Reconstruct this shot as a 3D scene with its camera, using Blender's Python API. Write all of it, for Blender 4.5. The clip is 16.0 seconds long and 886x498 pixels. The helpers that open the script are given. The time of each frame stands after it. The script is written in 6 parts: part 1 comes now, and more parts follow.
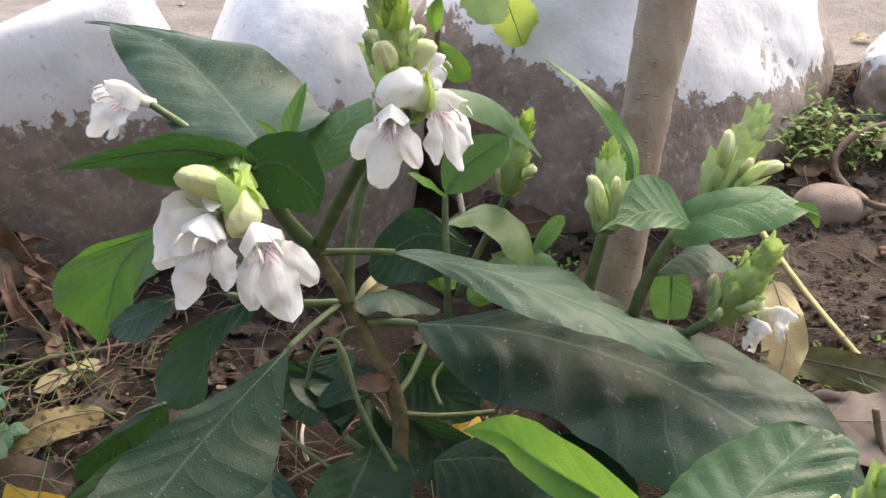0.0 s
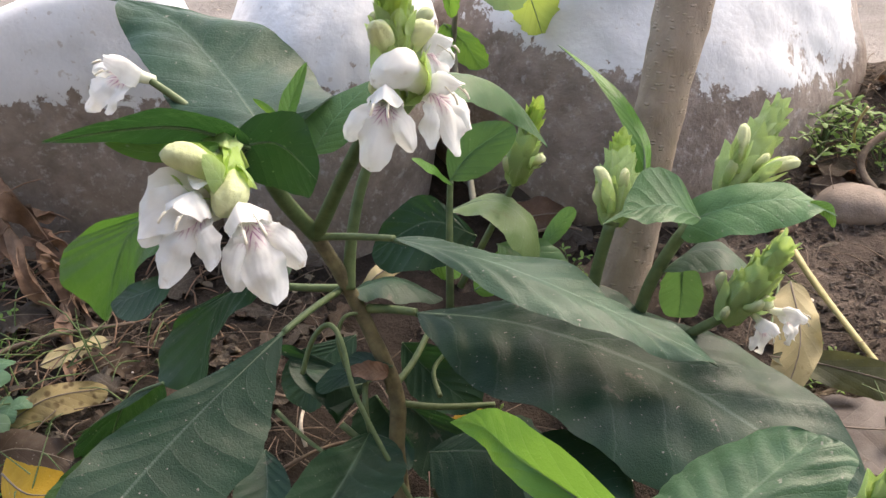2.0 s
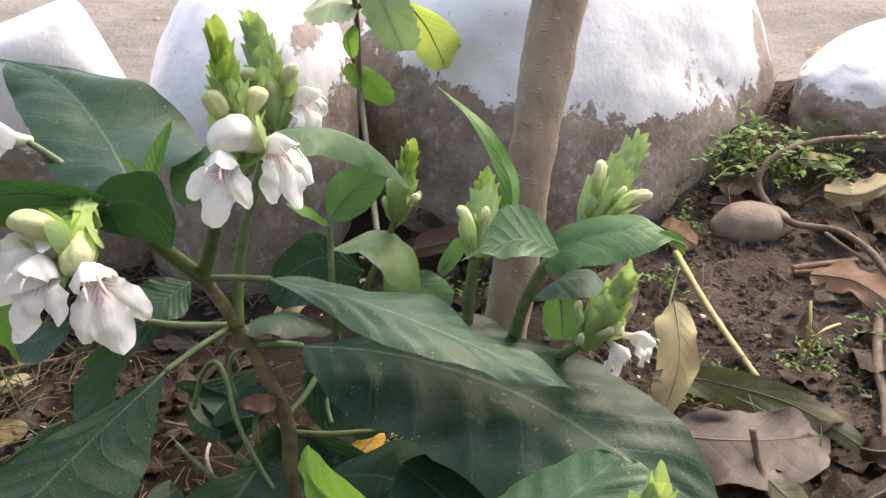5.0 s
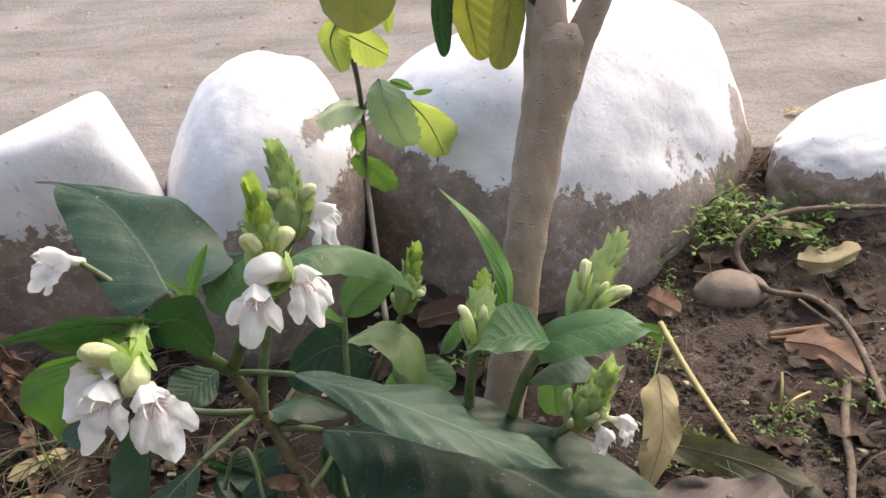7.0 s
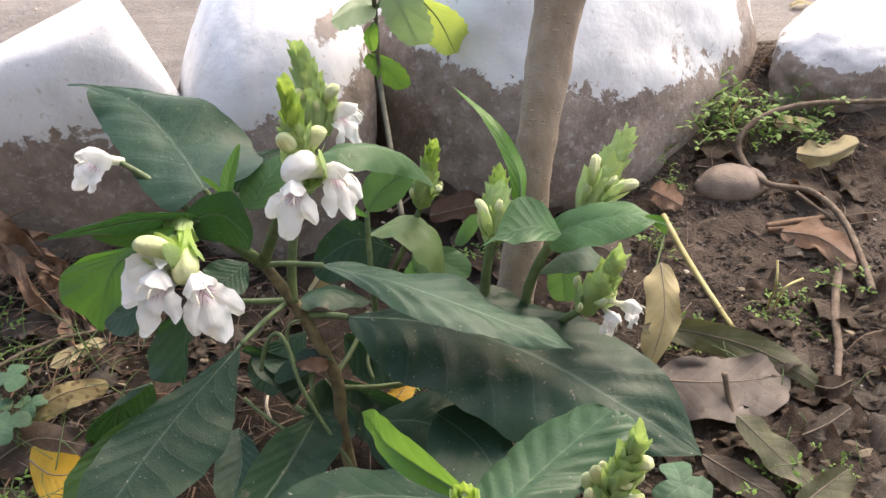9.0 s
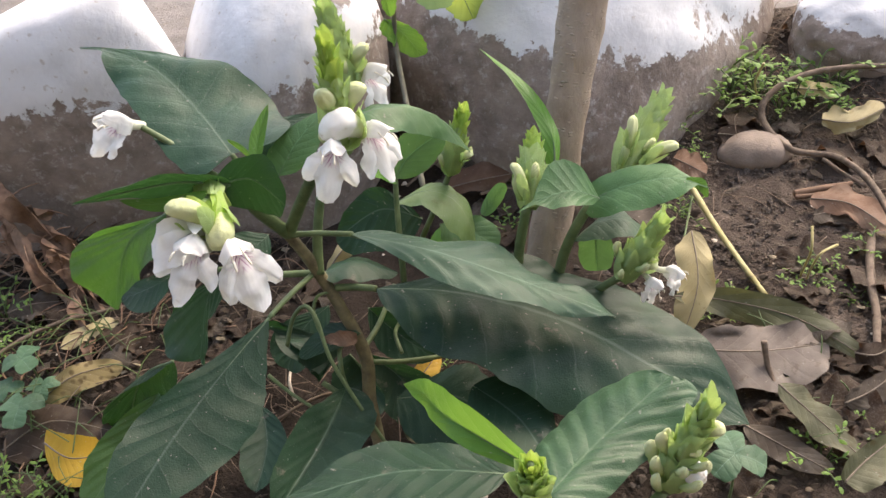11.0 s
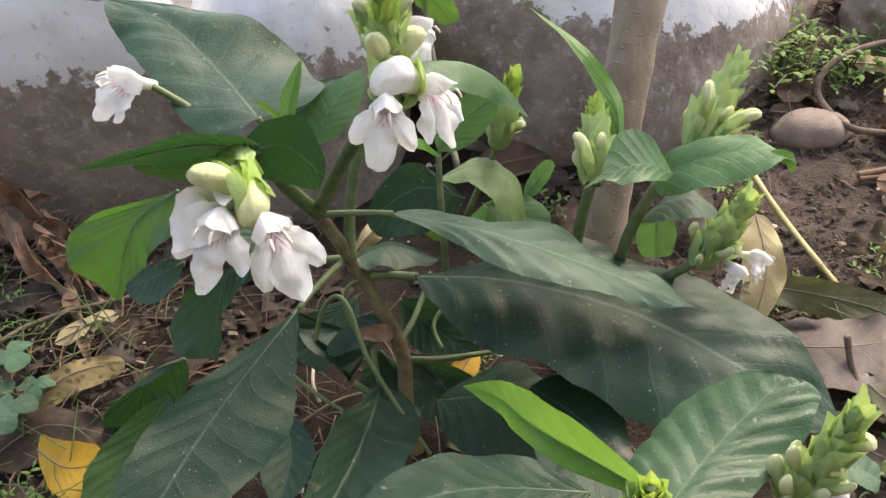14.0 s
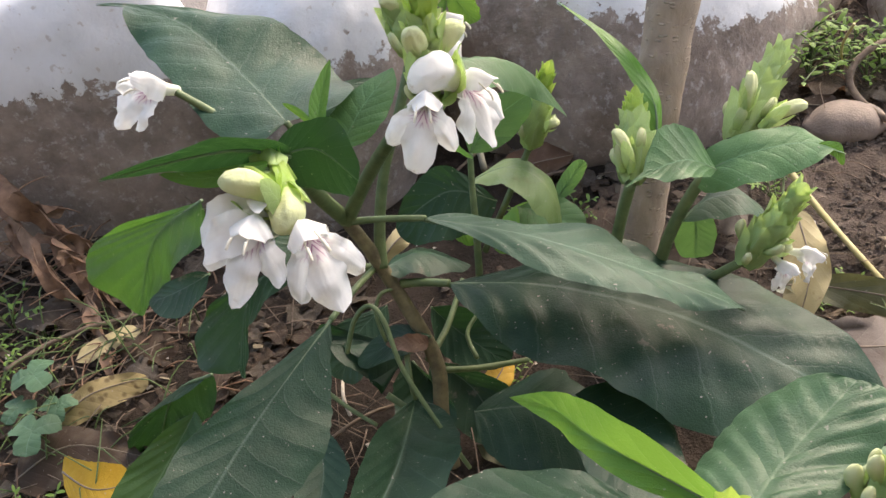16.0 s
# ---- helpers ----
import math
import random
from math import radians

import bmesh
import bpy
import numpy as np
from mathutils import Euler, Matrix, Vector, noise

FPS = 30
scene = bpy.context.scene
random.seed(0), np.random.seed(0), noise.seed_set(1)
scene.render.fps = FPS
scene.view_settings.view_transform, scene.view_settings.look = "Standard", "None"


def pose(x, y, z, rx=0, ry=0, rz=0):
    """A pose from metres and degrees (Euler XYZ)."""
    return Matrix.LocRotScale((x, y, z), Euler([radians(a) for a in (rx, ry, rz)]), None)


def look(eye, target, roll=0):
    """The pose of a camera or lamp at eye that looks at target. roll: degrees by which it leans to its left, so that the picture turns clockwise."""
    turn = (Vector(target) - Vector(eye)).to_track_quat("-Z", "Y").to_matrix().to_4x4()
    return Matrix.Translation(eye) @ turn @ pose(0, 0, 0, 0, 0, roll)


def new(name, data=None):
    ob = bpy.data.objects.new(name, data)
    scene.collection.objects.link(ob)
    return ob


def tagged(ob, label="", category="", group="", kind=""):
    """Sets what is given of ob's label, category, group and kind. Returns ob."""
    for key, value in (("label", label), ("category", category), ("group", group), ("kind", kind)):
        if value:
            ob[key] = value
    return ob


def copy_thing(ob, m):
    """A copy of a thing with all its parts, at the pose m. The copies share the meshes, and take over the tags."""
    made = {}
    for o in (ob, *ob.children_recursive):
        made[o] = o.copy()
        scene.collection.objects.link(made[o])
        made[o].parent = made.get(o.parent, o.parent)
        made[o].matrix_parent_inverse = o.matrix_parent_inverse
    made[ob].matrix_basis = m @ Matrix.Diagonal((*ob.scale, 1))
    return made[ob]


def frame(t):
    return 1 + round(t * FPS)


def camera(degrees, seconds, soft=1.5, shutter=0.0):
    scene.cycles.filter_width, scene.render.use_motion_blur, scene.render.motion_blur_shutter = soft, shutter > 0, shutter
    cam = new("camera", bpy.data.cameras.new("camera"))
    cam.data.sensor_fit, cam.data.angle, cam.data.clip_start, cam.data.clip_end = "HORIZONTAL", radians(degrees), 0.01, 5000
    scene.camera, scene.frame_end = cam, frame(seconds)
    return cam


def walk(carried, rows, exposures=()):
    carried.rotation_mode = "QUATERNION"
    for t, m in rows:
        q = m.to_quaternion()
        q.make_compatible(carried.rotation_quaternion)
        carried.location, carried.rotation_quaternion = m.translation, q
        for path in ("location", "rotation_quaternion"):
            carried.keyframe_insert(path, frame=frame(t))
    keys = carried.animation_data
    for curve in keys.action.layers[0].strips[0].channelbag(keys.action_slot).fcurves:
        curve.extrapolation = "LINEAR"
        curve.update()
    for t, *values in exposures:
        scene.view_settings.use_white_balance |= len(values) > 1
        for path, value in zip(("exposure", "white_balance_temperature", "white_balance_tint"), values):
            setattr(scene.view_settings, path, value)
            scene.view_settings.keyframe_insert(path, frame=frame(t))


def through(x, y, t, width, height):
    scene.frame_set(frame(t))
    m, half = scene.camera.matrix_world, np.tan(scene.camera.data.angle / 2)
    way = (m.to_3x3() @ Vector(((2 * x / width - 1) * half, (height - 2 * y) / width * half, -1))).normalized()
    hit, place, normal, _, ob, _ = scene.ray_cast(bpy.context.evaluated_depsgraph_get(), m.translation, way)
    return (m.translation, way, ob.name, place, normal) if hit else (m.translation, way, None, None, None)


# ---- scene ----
cam = camera(56.32, 16.0)
EXPOSURE, KELVIN, TINT = 2.09, 7350, 14
PATH = [
    (0, (0.0089, 0.0104, 0.4149), (-0.0194, 0.8318, -0.1548), -2.73),
    (0.5, (0.0109, 0.0175, 0.4068), (-0.0374, 0.8339, -0.1688), -2.99),
    (1, (0.0134, 0.0144, 0.4088), (-0.0431, 0.8291, -0.1683), -2.80),
    (1.5, (0.0160, 0.0162, 0.4100), (-0.0441, 0.8304, -0.1674), -2.53),
    (2, (0.0219, 0.0164, 0.4088), (-0.0409, 0.8304, -0.1687), -2.28),
    (2.5, (0.0423, 0.0173, 0.4029), (-0.0234, 0.8314, -0.1741), -2.27),
    (3, (0.0676, 0.0138, 0.4008), (0.0023, 0.8290, -0.1748), -2.42),
    (5.3, (0.0820, 0.0010, 0.4414), (0.0355, 0.8255, -0.1226), -3.52),
    (5.5, (0.0820, -0.0021, 0.4470), (0.0332, 0.8251, -0.1127), -3.61),
    (6, (0.0782, -0.0090, 0.4596), (0.0254, 0.8256, -0.0886), -3.88),
    (6.5, (0.0827, -0.0133, 0.4825), (0.0304, 0.8247, -0.0607), -4.26),
    (7, (0.0850, -0.0178, 0.4965), (0.0384, 0.8220, -0.0445), -4.55),
    (7.5, (0.0834, -0.0257, 0.5139), (0.0395, 0.8111, -0.0319), -5.14),
    (8, (0.0743, -0.0373, 0.5179), (0.0259, 0.7525, -0.0935), -5.74),
    (8.5, (0.0730, -0.0402, 0.5174), (0.0250, 0.7332, -0.1147), -5.49),
    (9, (0.0739, -0.0423, 0.5128), (0.0237, 0.7243, -0.1273), -5.39),
    (9.5, (0.0682, -0.0374, 0.5044), (0.0159, 0.7230, -0.1429), -5.43),
    (10, (0.0570, -0.0357, 0.4989), (0.0057, 0.7232, -0.1503), -5.61),
    (10.2, (0.0531, -0.0339, 0.4928), (0.0033, 0.7242, -0.1575), -5.72),
    (12.5, (0.0296, -0.0340, 0.4952), (0.0155, 0.7189, -0.1628), -4.58),
    (13, (0.0171, -0.0257, 0.4759), (0.0002, 0.7282, -0.1809), -4.41),
    (13.5, (0.0096, -0.0083, 0.4647), (-0.0130, 0.7431, -0.1948), -4.62),
    (14, (0.0099, 0.0083, 0.4503), (-0.0169, 0.7595, -0.2093), -5.02),
    (14.5, (0.0060, 0.0112, 0.4486), (-0.0256, 0.7629, -0.2101), -5.70),
    (15, (0.0087, 0.0154, 0.4447), (-0.0268, 0.7663, -0.2148), -6.69),
    (15.5, (0.0035, 0.0205, 0.4383), (-0.0358, 0.7732, -0.2188), -7.25),
    (16, (-0.0034, 0.0212, 0.4395), (-0.0419, 0.7779, -0.2130), -7.03),
]
walk(cam, [(t, look(eye, target, roll)) for t, eye, target, roll in PATH], [(t, EXPOSURE + e, KELVIN, TINT) for t, e in ((0, 0), (3.5, 0), (5.5, -0.08), (6.3, -0.27), (7.6, -0.27), (8.6, -0.05), (10, 0), (12.5, -0.03), (14, 0.04), (16, 0.06))])

# ---- light ----
SUN_DIR = Vector((0.42, 0.62, 0.72)).normalized()
world = bpy.data.worlds.new("sky")
scene.world = world
world.use_nodes = True
wn, wl = world.node_tree.nodes, world.node_tree.links
sky = wn.new("ShaderNodeTexSky")
sky.sky_type = "NISHITA"
sky.sun_disc = False
sky.sun_elevation = math.asin(SUN_DIR.z)
sky.sun_rotation = math.atan2(SUN_DIR.x, SUN_DIR.y)
sky.dust_density = 3.0
sky.ozone_density = 0.6
wl.new(sky.outputs["Color"], wn["Background"].inputs["Color"])
wn["Background"].inputs["Strength"].default_value = 0.14
sun_data = bpy.data.lights.new("sun", "SUN")
sun_data.energy, sun_data.angle, sun_data.color = 0.6, radians(22.0), (1.0, 0.96, 0.90)
sun = new("sun", sun_data)
sun.matrix_world = look((SUN_DIR * 6)[:], (0, 0, 0))


# ---- materials ----
def mat(name):
    m = bpy.data.materials.new(name)
    m.use_nodes = True
    nt = m.node_tree
    nt.nodes.clear()
    out = nt.nodes.new("ShaderNodeOutputMaterial")
    return m, nt, out


def node(nt, kind, **values):
    n = nt.nodes.new(kind)
    for key, value in values.items():
        k = key.replace("_", " ")
        if k in n.inputs:
            n.inputs[k].default_value = value
    return n


def op(nt, kind, a, b=None, c=None):
    n = nt.nodes.new("ShaderNodeMath")
    n.operation = kind
    for i, v in enumerate((a, b, c)):
        if v is None:
            continue
        if isinstance(v, (int, float)):
            n.inputs[i].default_value = v
        else:
            nt.links.new(v, n.inputs[i])
    return n.outputs[0]


def ramp(nt, fac, stops):
    n = nt.nodes.new("ShaderNodeValToRGB")
    els = n.color_ramp.elements
    while len(els) < len(stops):
        els.new(0.5)
    for e, (at, colour) in zip(els, stops):
        e.position = at
        e.color = (*colour, 1) if len(colour) == 3 else colour
    nt.links.new(fac, n.inputs[0])
    return n.outputs[0]


def grey(nt, fac, lo, hi):
    n = nt.nodes.new("ShaderNodeMapRange")
    n.inputs["From Min"].default_value, n.inputs["From Max"].default_value = lo, hi
    nt.links.new(fac, n.inputs["Value"])
    return n.outputs[0]


def mix(nt, fac, a, b, blend="MIX"):
    n = nt.nodes.new("ShaderNodeMix")
    n.data_type, n.blend_type = "RGBA", blend
    for sock, v in ((n.inputs[0], fac), (n.inputs[6], a), (n.inputs[7], b)):
        if isinstance(v, (int, float)):
            sock.default_value = v
        elif isinstance(v, tuple):
            sock.default_value = (*v, 1)
        else:
            nt.links.new(v, sock)
    return n.outputs[2]


def tex(nt, scale, detail=4.0, rough=0.55, coords="Object", warp=0.0):
    co = nt.nodes.new("ShaderNodeTexCoord")
    n = node(nt, "ShaderNodeTexNoise", Scale=scale, Detail=detail, Roughness=rough, Distortion=warp)
    nt.links.new(co.outputs[coords], n.inputs["Vector"])
    return n.outputs[0]


def bump(nt, height, strength, distance):
    n = node(nt, "ShaderNodeBump", Strength=strength, Distance=distance)
    nt.links.new(height, n.inputs["Height"])
    return n.outputs[0]


def surface(nt, out, colour, rough, normal=None, spec=0.5):
    b = nt.nodes.new("ShaderNodeBsdfPrincipled")
    for sock, v in ((b.inputs["Base Color"], colour), (b.inputs["Roughness"], rough), (b.inputs["Normal"], normal)):
        if v is None:
            continue
        if isinstance(v, (int, float)):
            sock.default_value = v
        elif isinstance(v, tuple):
            sock.default_value = (*v, 1)
        else:
            nt.links.new(v, sock)
    b.inputs["Specular IOR Level"].default_value = spec
    nt.links.new(b.outputs[0], out.inputs["Surface"])
    return b


def leaf_material(name, deep, mid, vein, through, gloss=0.36, dust=0.10, veins=9.0, share=0.35, spots=0.0, spec=0.28, scars=0.0):
    """Leaf blade: the leaf's own coordinates give midrib and side veins; noise gives mottling and dust."""
    m, nt, out = mat(name)
    uv = nt.nodes.new("ShaderNodeUVMap")
    uv.uv_map = "blade"
    sep = nt.nodes.new("ShaderNodeSeparateXYZ")
    nt.links.new(uv.outputs[0], sep.inputs[0])
    across = op(nt, "ABSOLUTE", op(nt, "SUBTRACT", sep.outputs[0], 0.5))
    phase = op(nt, "MULTIPLY", op(nt, "SUBTRACT", sep.outputs[1], op(nt, "MULTIPLY", op(nt, "POWER", across, 0.8), 0.36)), veins)
    phase = op(nt, "ADD", phase, op(nt, "MULTIPLY", tex(nt, 45, 3), 0.5))
    saw = op(nt, "ABSOLUTE", op(nt, "SUBTRACT", op(nt, "FRACT", phase), 0.5))
    side = grey(nt, saw, 0.030, 0.008)
    rib = grey(nt, across, 0.016, 0.005)
    line = op(nt, "MAXIMUM", op(nt, "MULTIPLY", side, 0.34), rib)
    large = tex(nt, 55, 3)
    fine = tex(nt, 900, 3)
    rand = nt.nodes.new("ShaderNodeObjectInfo").outputs["Random"]
    body = mix(nt, grey(nt, large, 0.3, 0.7), deep, mid)
    hue = nt.nodes.new("ShaderNodeHueSaturation")
    nt.links.new(body, hue.inputs["Color"])
    nt.links.new(op(nt, "MULTIPLY_ADD", rand, 0.4, 0.8), hue.inputs["Value"])
    body = mix(nt, line, hue.outputs[0], vein)
    dusty = op(nt, "MULTIPLY", grey(nt, tex(nt, 30, 6, 0.65), 0.48, 0.72), dust)
    body = mix(nt, dusty, body, (0.34, 0.32, 0.27))
    if scars:
        body = mix(nt, op(nt, "MULTIPLY", grey(nt, tex(nt, 34, 6, 0.7), 0.64, 0.69), scars), body, (0.20, 0.17, 0.14))
    if spots:
        body = mix(nt, op(nt, "MULTIPLY", grey(nt, tex(nt, 70, 5, 0.7), 0.6, 0.66), spots), body, (0.07, 0.045, 0.02))
    if spots >= 1.0:
        co = nt.nodes.new("ShaderNodeTexCoord")
        dots = node(nt, "ShaderNodeTexVoronoi", Scale=150.0)
        nt.links.new(co.outputs["Object"], dots.inputs["Vector"])
        dot = op(nt, "MULTIPLY", grey(nt, dots.outputs["Distance"], 0.42, 0.28), grey(nt, tex(nt, 60, 2), 0.42, 0.5))
        body = mix(nt, op(nt, "MULTIPLY", dot, 0.85), body, (0.06, 0.035, 0.018))
    speck = op(nt, "MULTIPLY", grey(nt, tex(nt, 420, 2), 0.70, 0.74), 0.5)
    body = mix(nt, speck, body, (0.40, 0.38, 0.32))
    pillow = op(nt, "POWER", op(nt, "MULTIPLY", saw, 2.0), 0.32)
    cells = node(nt, "ShaderNodeTexVoronoi", Scale=620.0)
    cells.feature = "DISTANCE_TO_EDGE"
    nt.links.new(nt.nodes.new("ShaderNodeTexCoord").outputs["Object"], cells.inputs["Vector"])
    net = grey(nt, cells.outputs["Distance"], 0.0, 0.16)
    height = op(nt, "ADD", op(nt, "ADD", op(nt, "MULTIPLY", pillow, 0.8), op(nt, "MULTIPLY", fine, 0.25)), op(nt, "ADD", op(nt, "MULTIPLY", net, 0.16), op(nt, "MULTIPLY", tex(nt, 110, 4), 1.2)))
    normal = bump(nt, height, 0.32, 0.0011)
    b = nt.nodes.new("ShaderNodeBsdfPrincipled")
    nt.links.new(body, b.inputs["Base Color"])
    nt.links.new(normal, b.inputs["Normal"])
    nt.links.new(op(nt, "ADD", op(nt, "MULTIPLY_ADD", dusty, 0.5, gloss - 0.08), op(nt, "MULTIPLY", tex(nt, 75, 5, 0.65), 0.18)), b.inputs["Roughness"])
    b.inputs["Specular IOR Level"].default_value = spec
    tr = nt.nodes.new("ShaderNodeBsdfTranslucent")
    nt.links.new(mix(nt, op(nt, "MULTIPLY", line, 0.5), through, deep), tr.inputs["Color"])
    nt.links.new(normal, tr.inputs["Normal"])
    ms = nt.nodes.new("ShaderNodeMixShader")
    ms.inputs[0].default_value = share
    nt.links.new(b.outputs[0], ms.inputs[1])
    nt.links.new(tr.outputs[0], ms.inputs[2])
    nt.links.new(ms.outputs[0], out.inputs["Surface"])
    return m


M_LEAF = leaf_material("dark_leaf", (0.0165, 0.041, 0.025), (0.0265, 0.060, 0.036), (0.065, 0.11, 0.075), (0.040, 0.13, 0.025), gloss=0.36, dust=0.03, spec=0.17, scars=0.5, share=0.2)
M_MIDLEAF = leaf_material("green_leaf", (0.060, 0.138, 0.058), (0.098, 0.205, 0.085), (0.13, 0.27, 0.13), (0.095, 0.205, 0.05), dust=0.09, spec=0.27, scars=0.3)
M_YOUNG = leaf_material("young_leaf", (0.055, 0.17, 0.026), (0.088, 0.225, 0.036), (0.18, 0.33, 0.10), (0.18, 0.34, 0.05), dust=0.05, share=0.42)
M_BACKLIT = leaf_material("yellow_green_leaf", (0.19, 0.28, 0.05), (0.27, 0.35, 0.09), (0.14, 0.24, 0.05), (0.46, 0.56, 0.11), dust=0.03, share=0.5, spots=0.3)
M_OLDLEAF = leaf_material("old_leaf", (0.06, 0.11, 0.03), (0.16, 0.17, 0.04), (0.20, 0.22, 0.09), (0.30, 0.32, 0.05), dust=0.1, spots=0.6)
M_BRACT = leaf_material("bract", (0.30, 0.43, 0.17), (0.41, 0.54, 0.26), (0.50, 0.62, 0.35), (0.46, 0.62, 0.18), dust=0.0, veins=5, share=0.40)
M_BRACTY = leaf_material("young_bract", (0.24, 0.39, 0.07), (0.34, 0.50, 0.12), (0.40, 0.55, 0.19), (0.48, 0.64, 0.12), dust=0.0, veins=5, share=0.42)
M_DRY = leaf_material("dry_leaf", (0.040, 0.032, 0.025), (0.078, 0.063, 0.049), (0.14, 0.115, 0.09), (0.26, 0.18, 0.10), gloss=0.7, dust=0.25, share=0.12, spots=0.45, spec=0.15)
M_DRYRED = leaf_material("brown_leaf", (0.028, 0.020, 0.014), (0.054, 0.037, 0.026), (0.12, 0.080, 0.054), (0.25, 0.12, 0.06), gloss=0.7, dust=0.2, share=0.1, spots=0.4, spec=0.15)
M_DRYPALE = leaf_material("straw_leaf", (0.38, 0.32, 0.17), (0.48, 0.42, 0.245), (0.42, 0.36, 0.22), (0.50, 0.40, 0.16), gloss=0.6, dust=0.15, share=0.25, spots=0.45, spec=0.2)
M_YELLOW = leaf_material("yellow_leaf", (0.42, 0.25, 0.02), (0.52, 0.33, 0.03), (0.50, 0.34, 0.06), (0.60, 0.40, 0.05), gloss=0.55, dust=0.08, share=0.25, spots=0.25, spec=0.25)
M_OLIVE = leaf_material("olive_leaf", (0.046, 0.050, 0.026), (0.085, 0.088, 0.048), (0.14, 0.14, 0.085), (0.20, 0.21, 0.07), gloss=0.6, dust=0.2, share=0.15, spots=0.6, spec=0.2)

# weed leaf colour raised to hold the reflection of the sky
M_WEEDSHEEN = leaf_material("sky_sheen_serrate_leaf", (0.14, 0.21, 0.13), (0.20, 0.285, 0.175), (0.26, 0.34, 0.22), (0.20, 0.31, 0.11), gloss=0.45, dust=0.08, veins=7.0, spec=0.35)
M_GREYDRY = leaf_material("grey_dry_leaf", (0.13, 0.108, 0.092), (0.20, 0.17, 0.148), (0.22, 0.19, 0.16), (0.20, 0.15, 0.11), gloss=0.7, dust=0.2, share=0.1, spots=0.35, spec=0.15)
M_SPOTTED = leaf_material("spotted_leaf", (0.26, 0.205, 0.095), (0.34, 0.275, 0.135), (0.42, 0.35, 0.2), (0.50, 0.40, 0.16), gloss=0.6, dust=0.1, share=0.2, spots=1.0, spec=0.2)
M_SHADELEAF = leaf_material("shaded_leaf", (0.034, 0.085, 0.022), (0.052, 0.125, 0.034), (0.10, 0.18, 0.07), (0.075, 0.19, 0.025), dust=0.04)
# dark leaf made paler and greyer: sky sheen put into the base colour
M_SHEENLEAF = leaf_material("sheen_leaf", (0.035, 0.072, 0.044), (0.055, 0.106, 0.067), (0.13, 0.205, 0.145), (0.06, 0.15, 0.04), gloss=0.42, dust=0.08, spec=0.24, scars=0.5, share=0.2)
M_QUILT = leaf_material("quilted_leaf", (0.032, 0.074, 0.037), (0.050, 0.104, 0.054), (0.11, 0.18, 0.10), (0.07, 0.17, 0.04), dust=0.05, spec=0.30, veins=8.0)
M_HOLEY = leaf_material("bitten_leaf", (0.095, 0.165, 0.060), (0.150, 0.225, 0.095), (0.24, 0.32, 0.15), (0.24, 0.34, 0.08), dust=0.08, spots=0.35, scars=0.3)
M_RUST = leaf_material("rust_leaf", (0.105, 0.062, 0.040), (0.165, 0.10, 0.067), (0.20, 0.13, 0.085), (0.28, 0.14, 0.07), gloss=0.7, dust=0.2, share=0.12, spots=0.35, spec=0.15)
M_CLOVER = leaf_material("clover_leaf", (0.06, 0.128, 0.072), (0.095, 0.178, 0.105), (0.18, 0.29, 0.19), (0.13, 0.27, 0.08), gloss=0.5, dust=0.1, veins=4)
M_WEEDLEAF = leaf_material("weed_leaf", (0.10, 0.20, 0.035), (0.18, 0.30, 0.07), (0.20, 0.36, 0.11), (0.26, 0.44, 0.07), gloss=0.45, dust=0.1, veins=5)


def plain(name, dark, light, scale, rough=0.7, relief=0.4, depth=0.001, spec=0.4, detail=6.0):
    m, nt, out = mat(name)
    n = tex(nt, scale, detail, 0.6)
    f = tex(nt, scale * 9, 3)
    colour = mix(nt, grey(nt, n, 0.3, 0.7), dark, light)
    colour = mix(nt, op(nt, "MULTIPLY", grey(nt, f, 0.55, 0.75), 0.35), colour, dark)
    surface(nt, out, colour, rough, bump(nt, op(nt, "ADD", n, op(nt, "MULTIPLY", f, 0.5)), relief, depth), spec)
    return m


M_STEM = plain("green_stem", (0.062, 0.100, 0.038), (0.125, 0.170, 0.072), 120, 0.55)
M_RIB = plain("leaf_rib", (0.055, 0.10, 0.045), (0.115, 0.175, 0.09), 160, 0.5)
M_DRYRIB = plain("dry_rib", (0.12, 0.095, 0.07), (0.20, 0.16, 0.12), 160, 0.7)
M_WEEDSTEM = plain("weed_stem", (0.085, 0.08, 0.055), (0.16, 0.15, 0.105), 150, 0.6)
M_BARKSTEM = plain("woody_stem", (0.070, 0.058, 0.033), (0.19, 0.165, 0.085), 130, 0.7, 0.6)
M_TWIG = plain("twig_bark", (0.085, 0.060, 0.042), (0.20, 0.15, 0.11), 140, 0.85, 0.8)
M_STRAW = plain("yellow_stalk", (0.30, 0.26, 0.09), (0.43, 0.37, 0.17), 90, 0.5)
M_PEBBLE = plain("pebble", (0.16, 0.125, 0.098), (0.26, 0.207, 0.165), 60, 0.8, 0.5, 0.002)
M_CLOD = plain("clod", (0.055, 0.045, 0.037), (0.128, 0.104, 0.085), 220, 0.95, 0.8, 0.002, 0.2)
M_GRIT = plain("grit", (0.20, 0.165, 0.14), (0.42, 0.36, 0.30), 150, 0.9)
M_CHIP = plain("pale_chip", (0.35, 0.30, 0.24), (0.60, 0.54, 0.45), 200, 0.8)
M_SHRED = plain("bark_shred", (0.11, 0.065, 0.04), (0.25, 0.155, 0.10), 110, 0.85, 0.8)
M_GRASS = plain("grass", (0.045, 0.085, 0.02), (0.09, 0.135, 0.04), 160, 0.5)
M_FILAMENT = plain("filament", (0.62, 0.60, 0.48), (0.76, 0.72, 0.62), 300, 0.6)


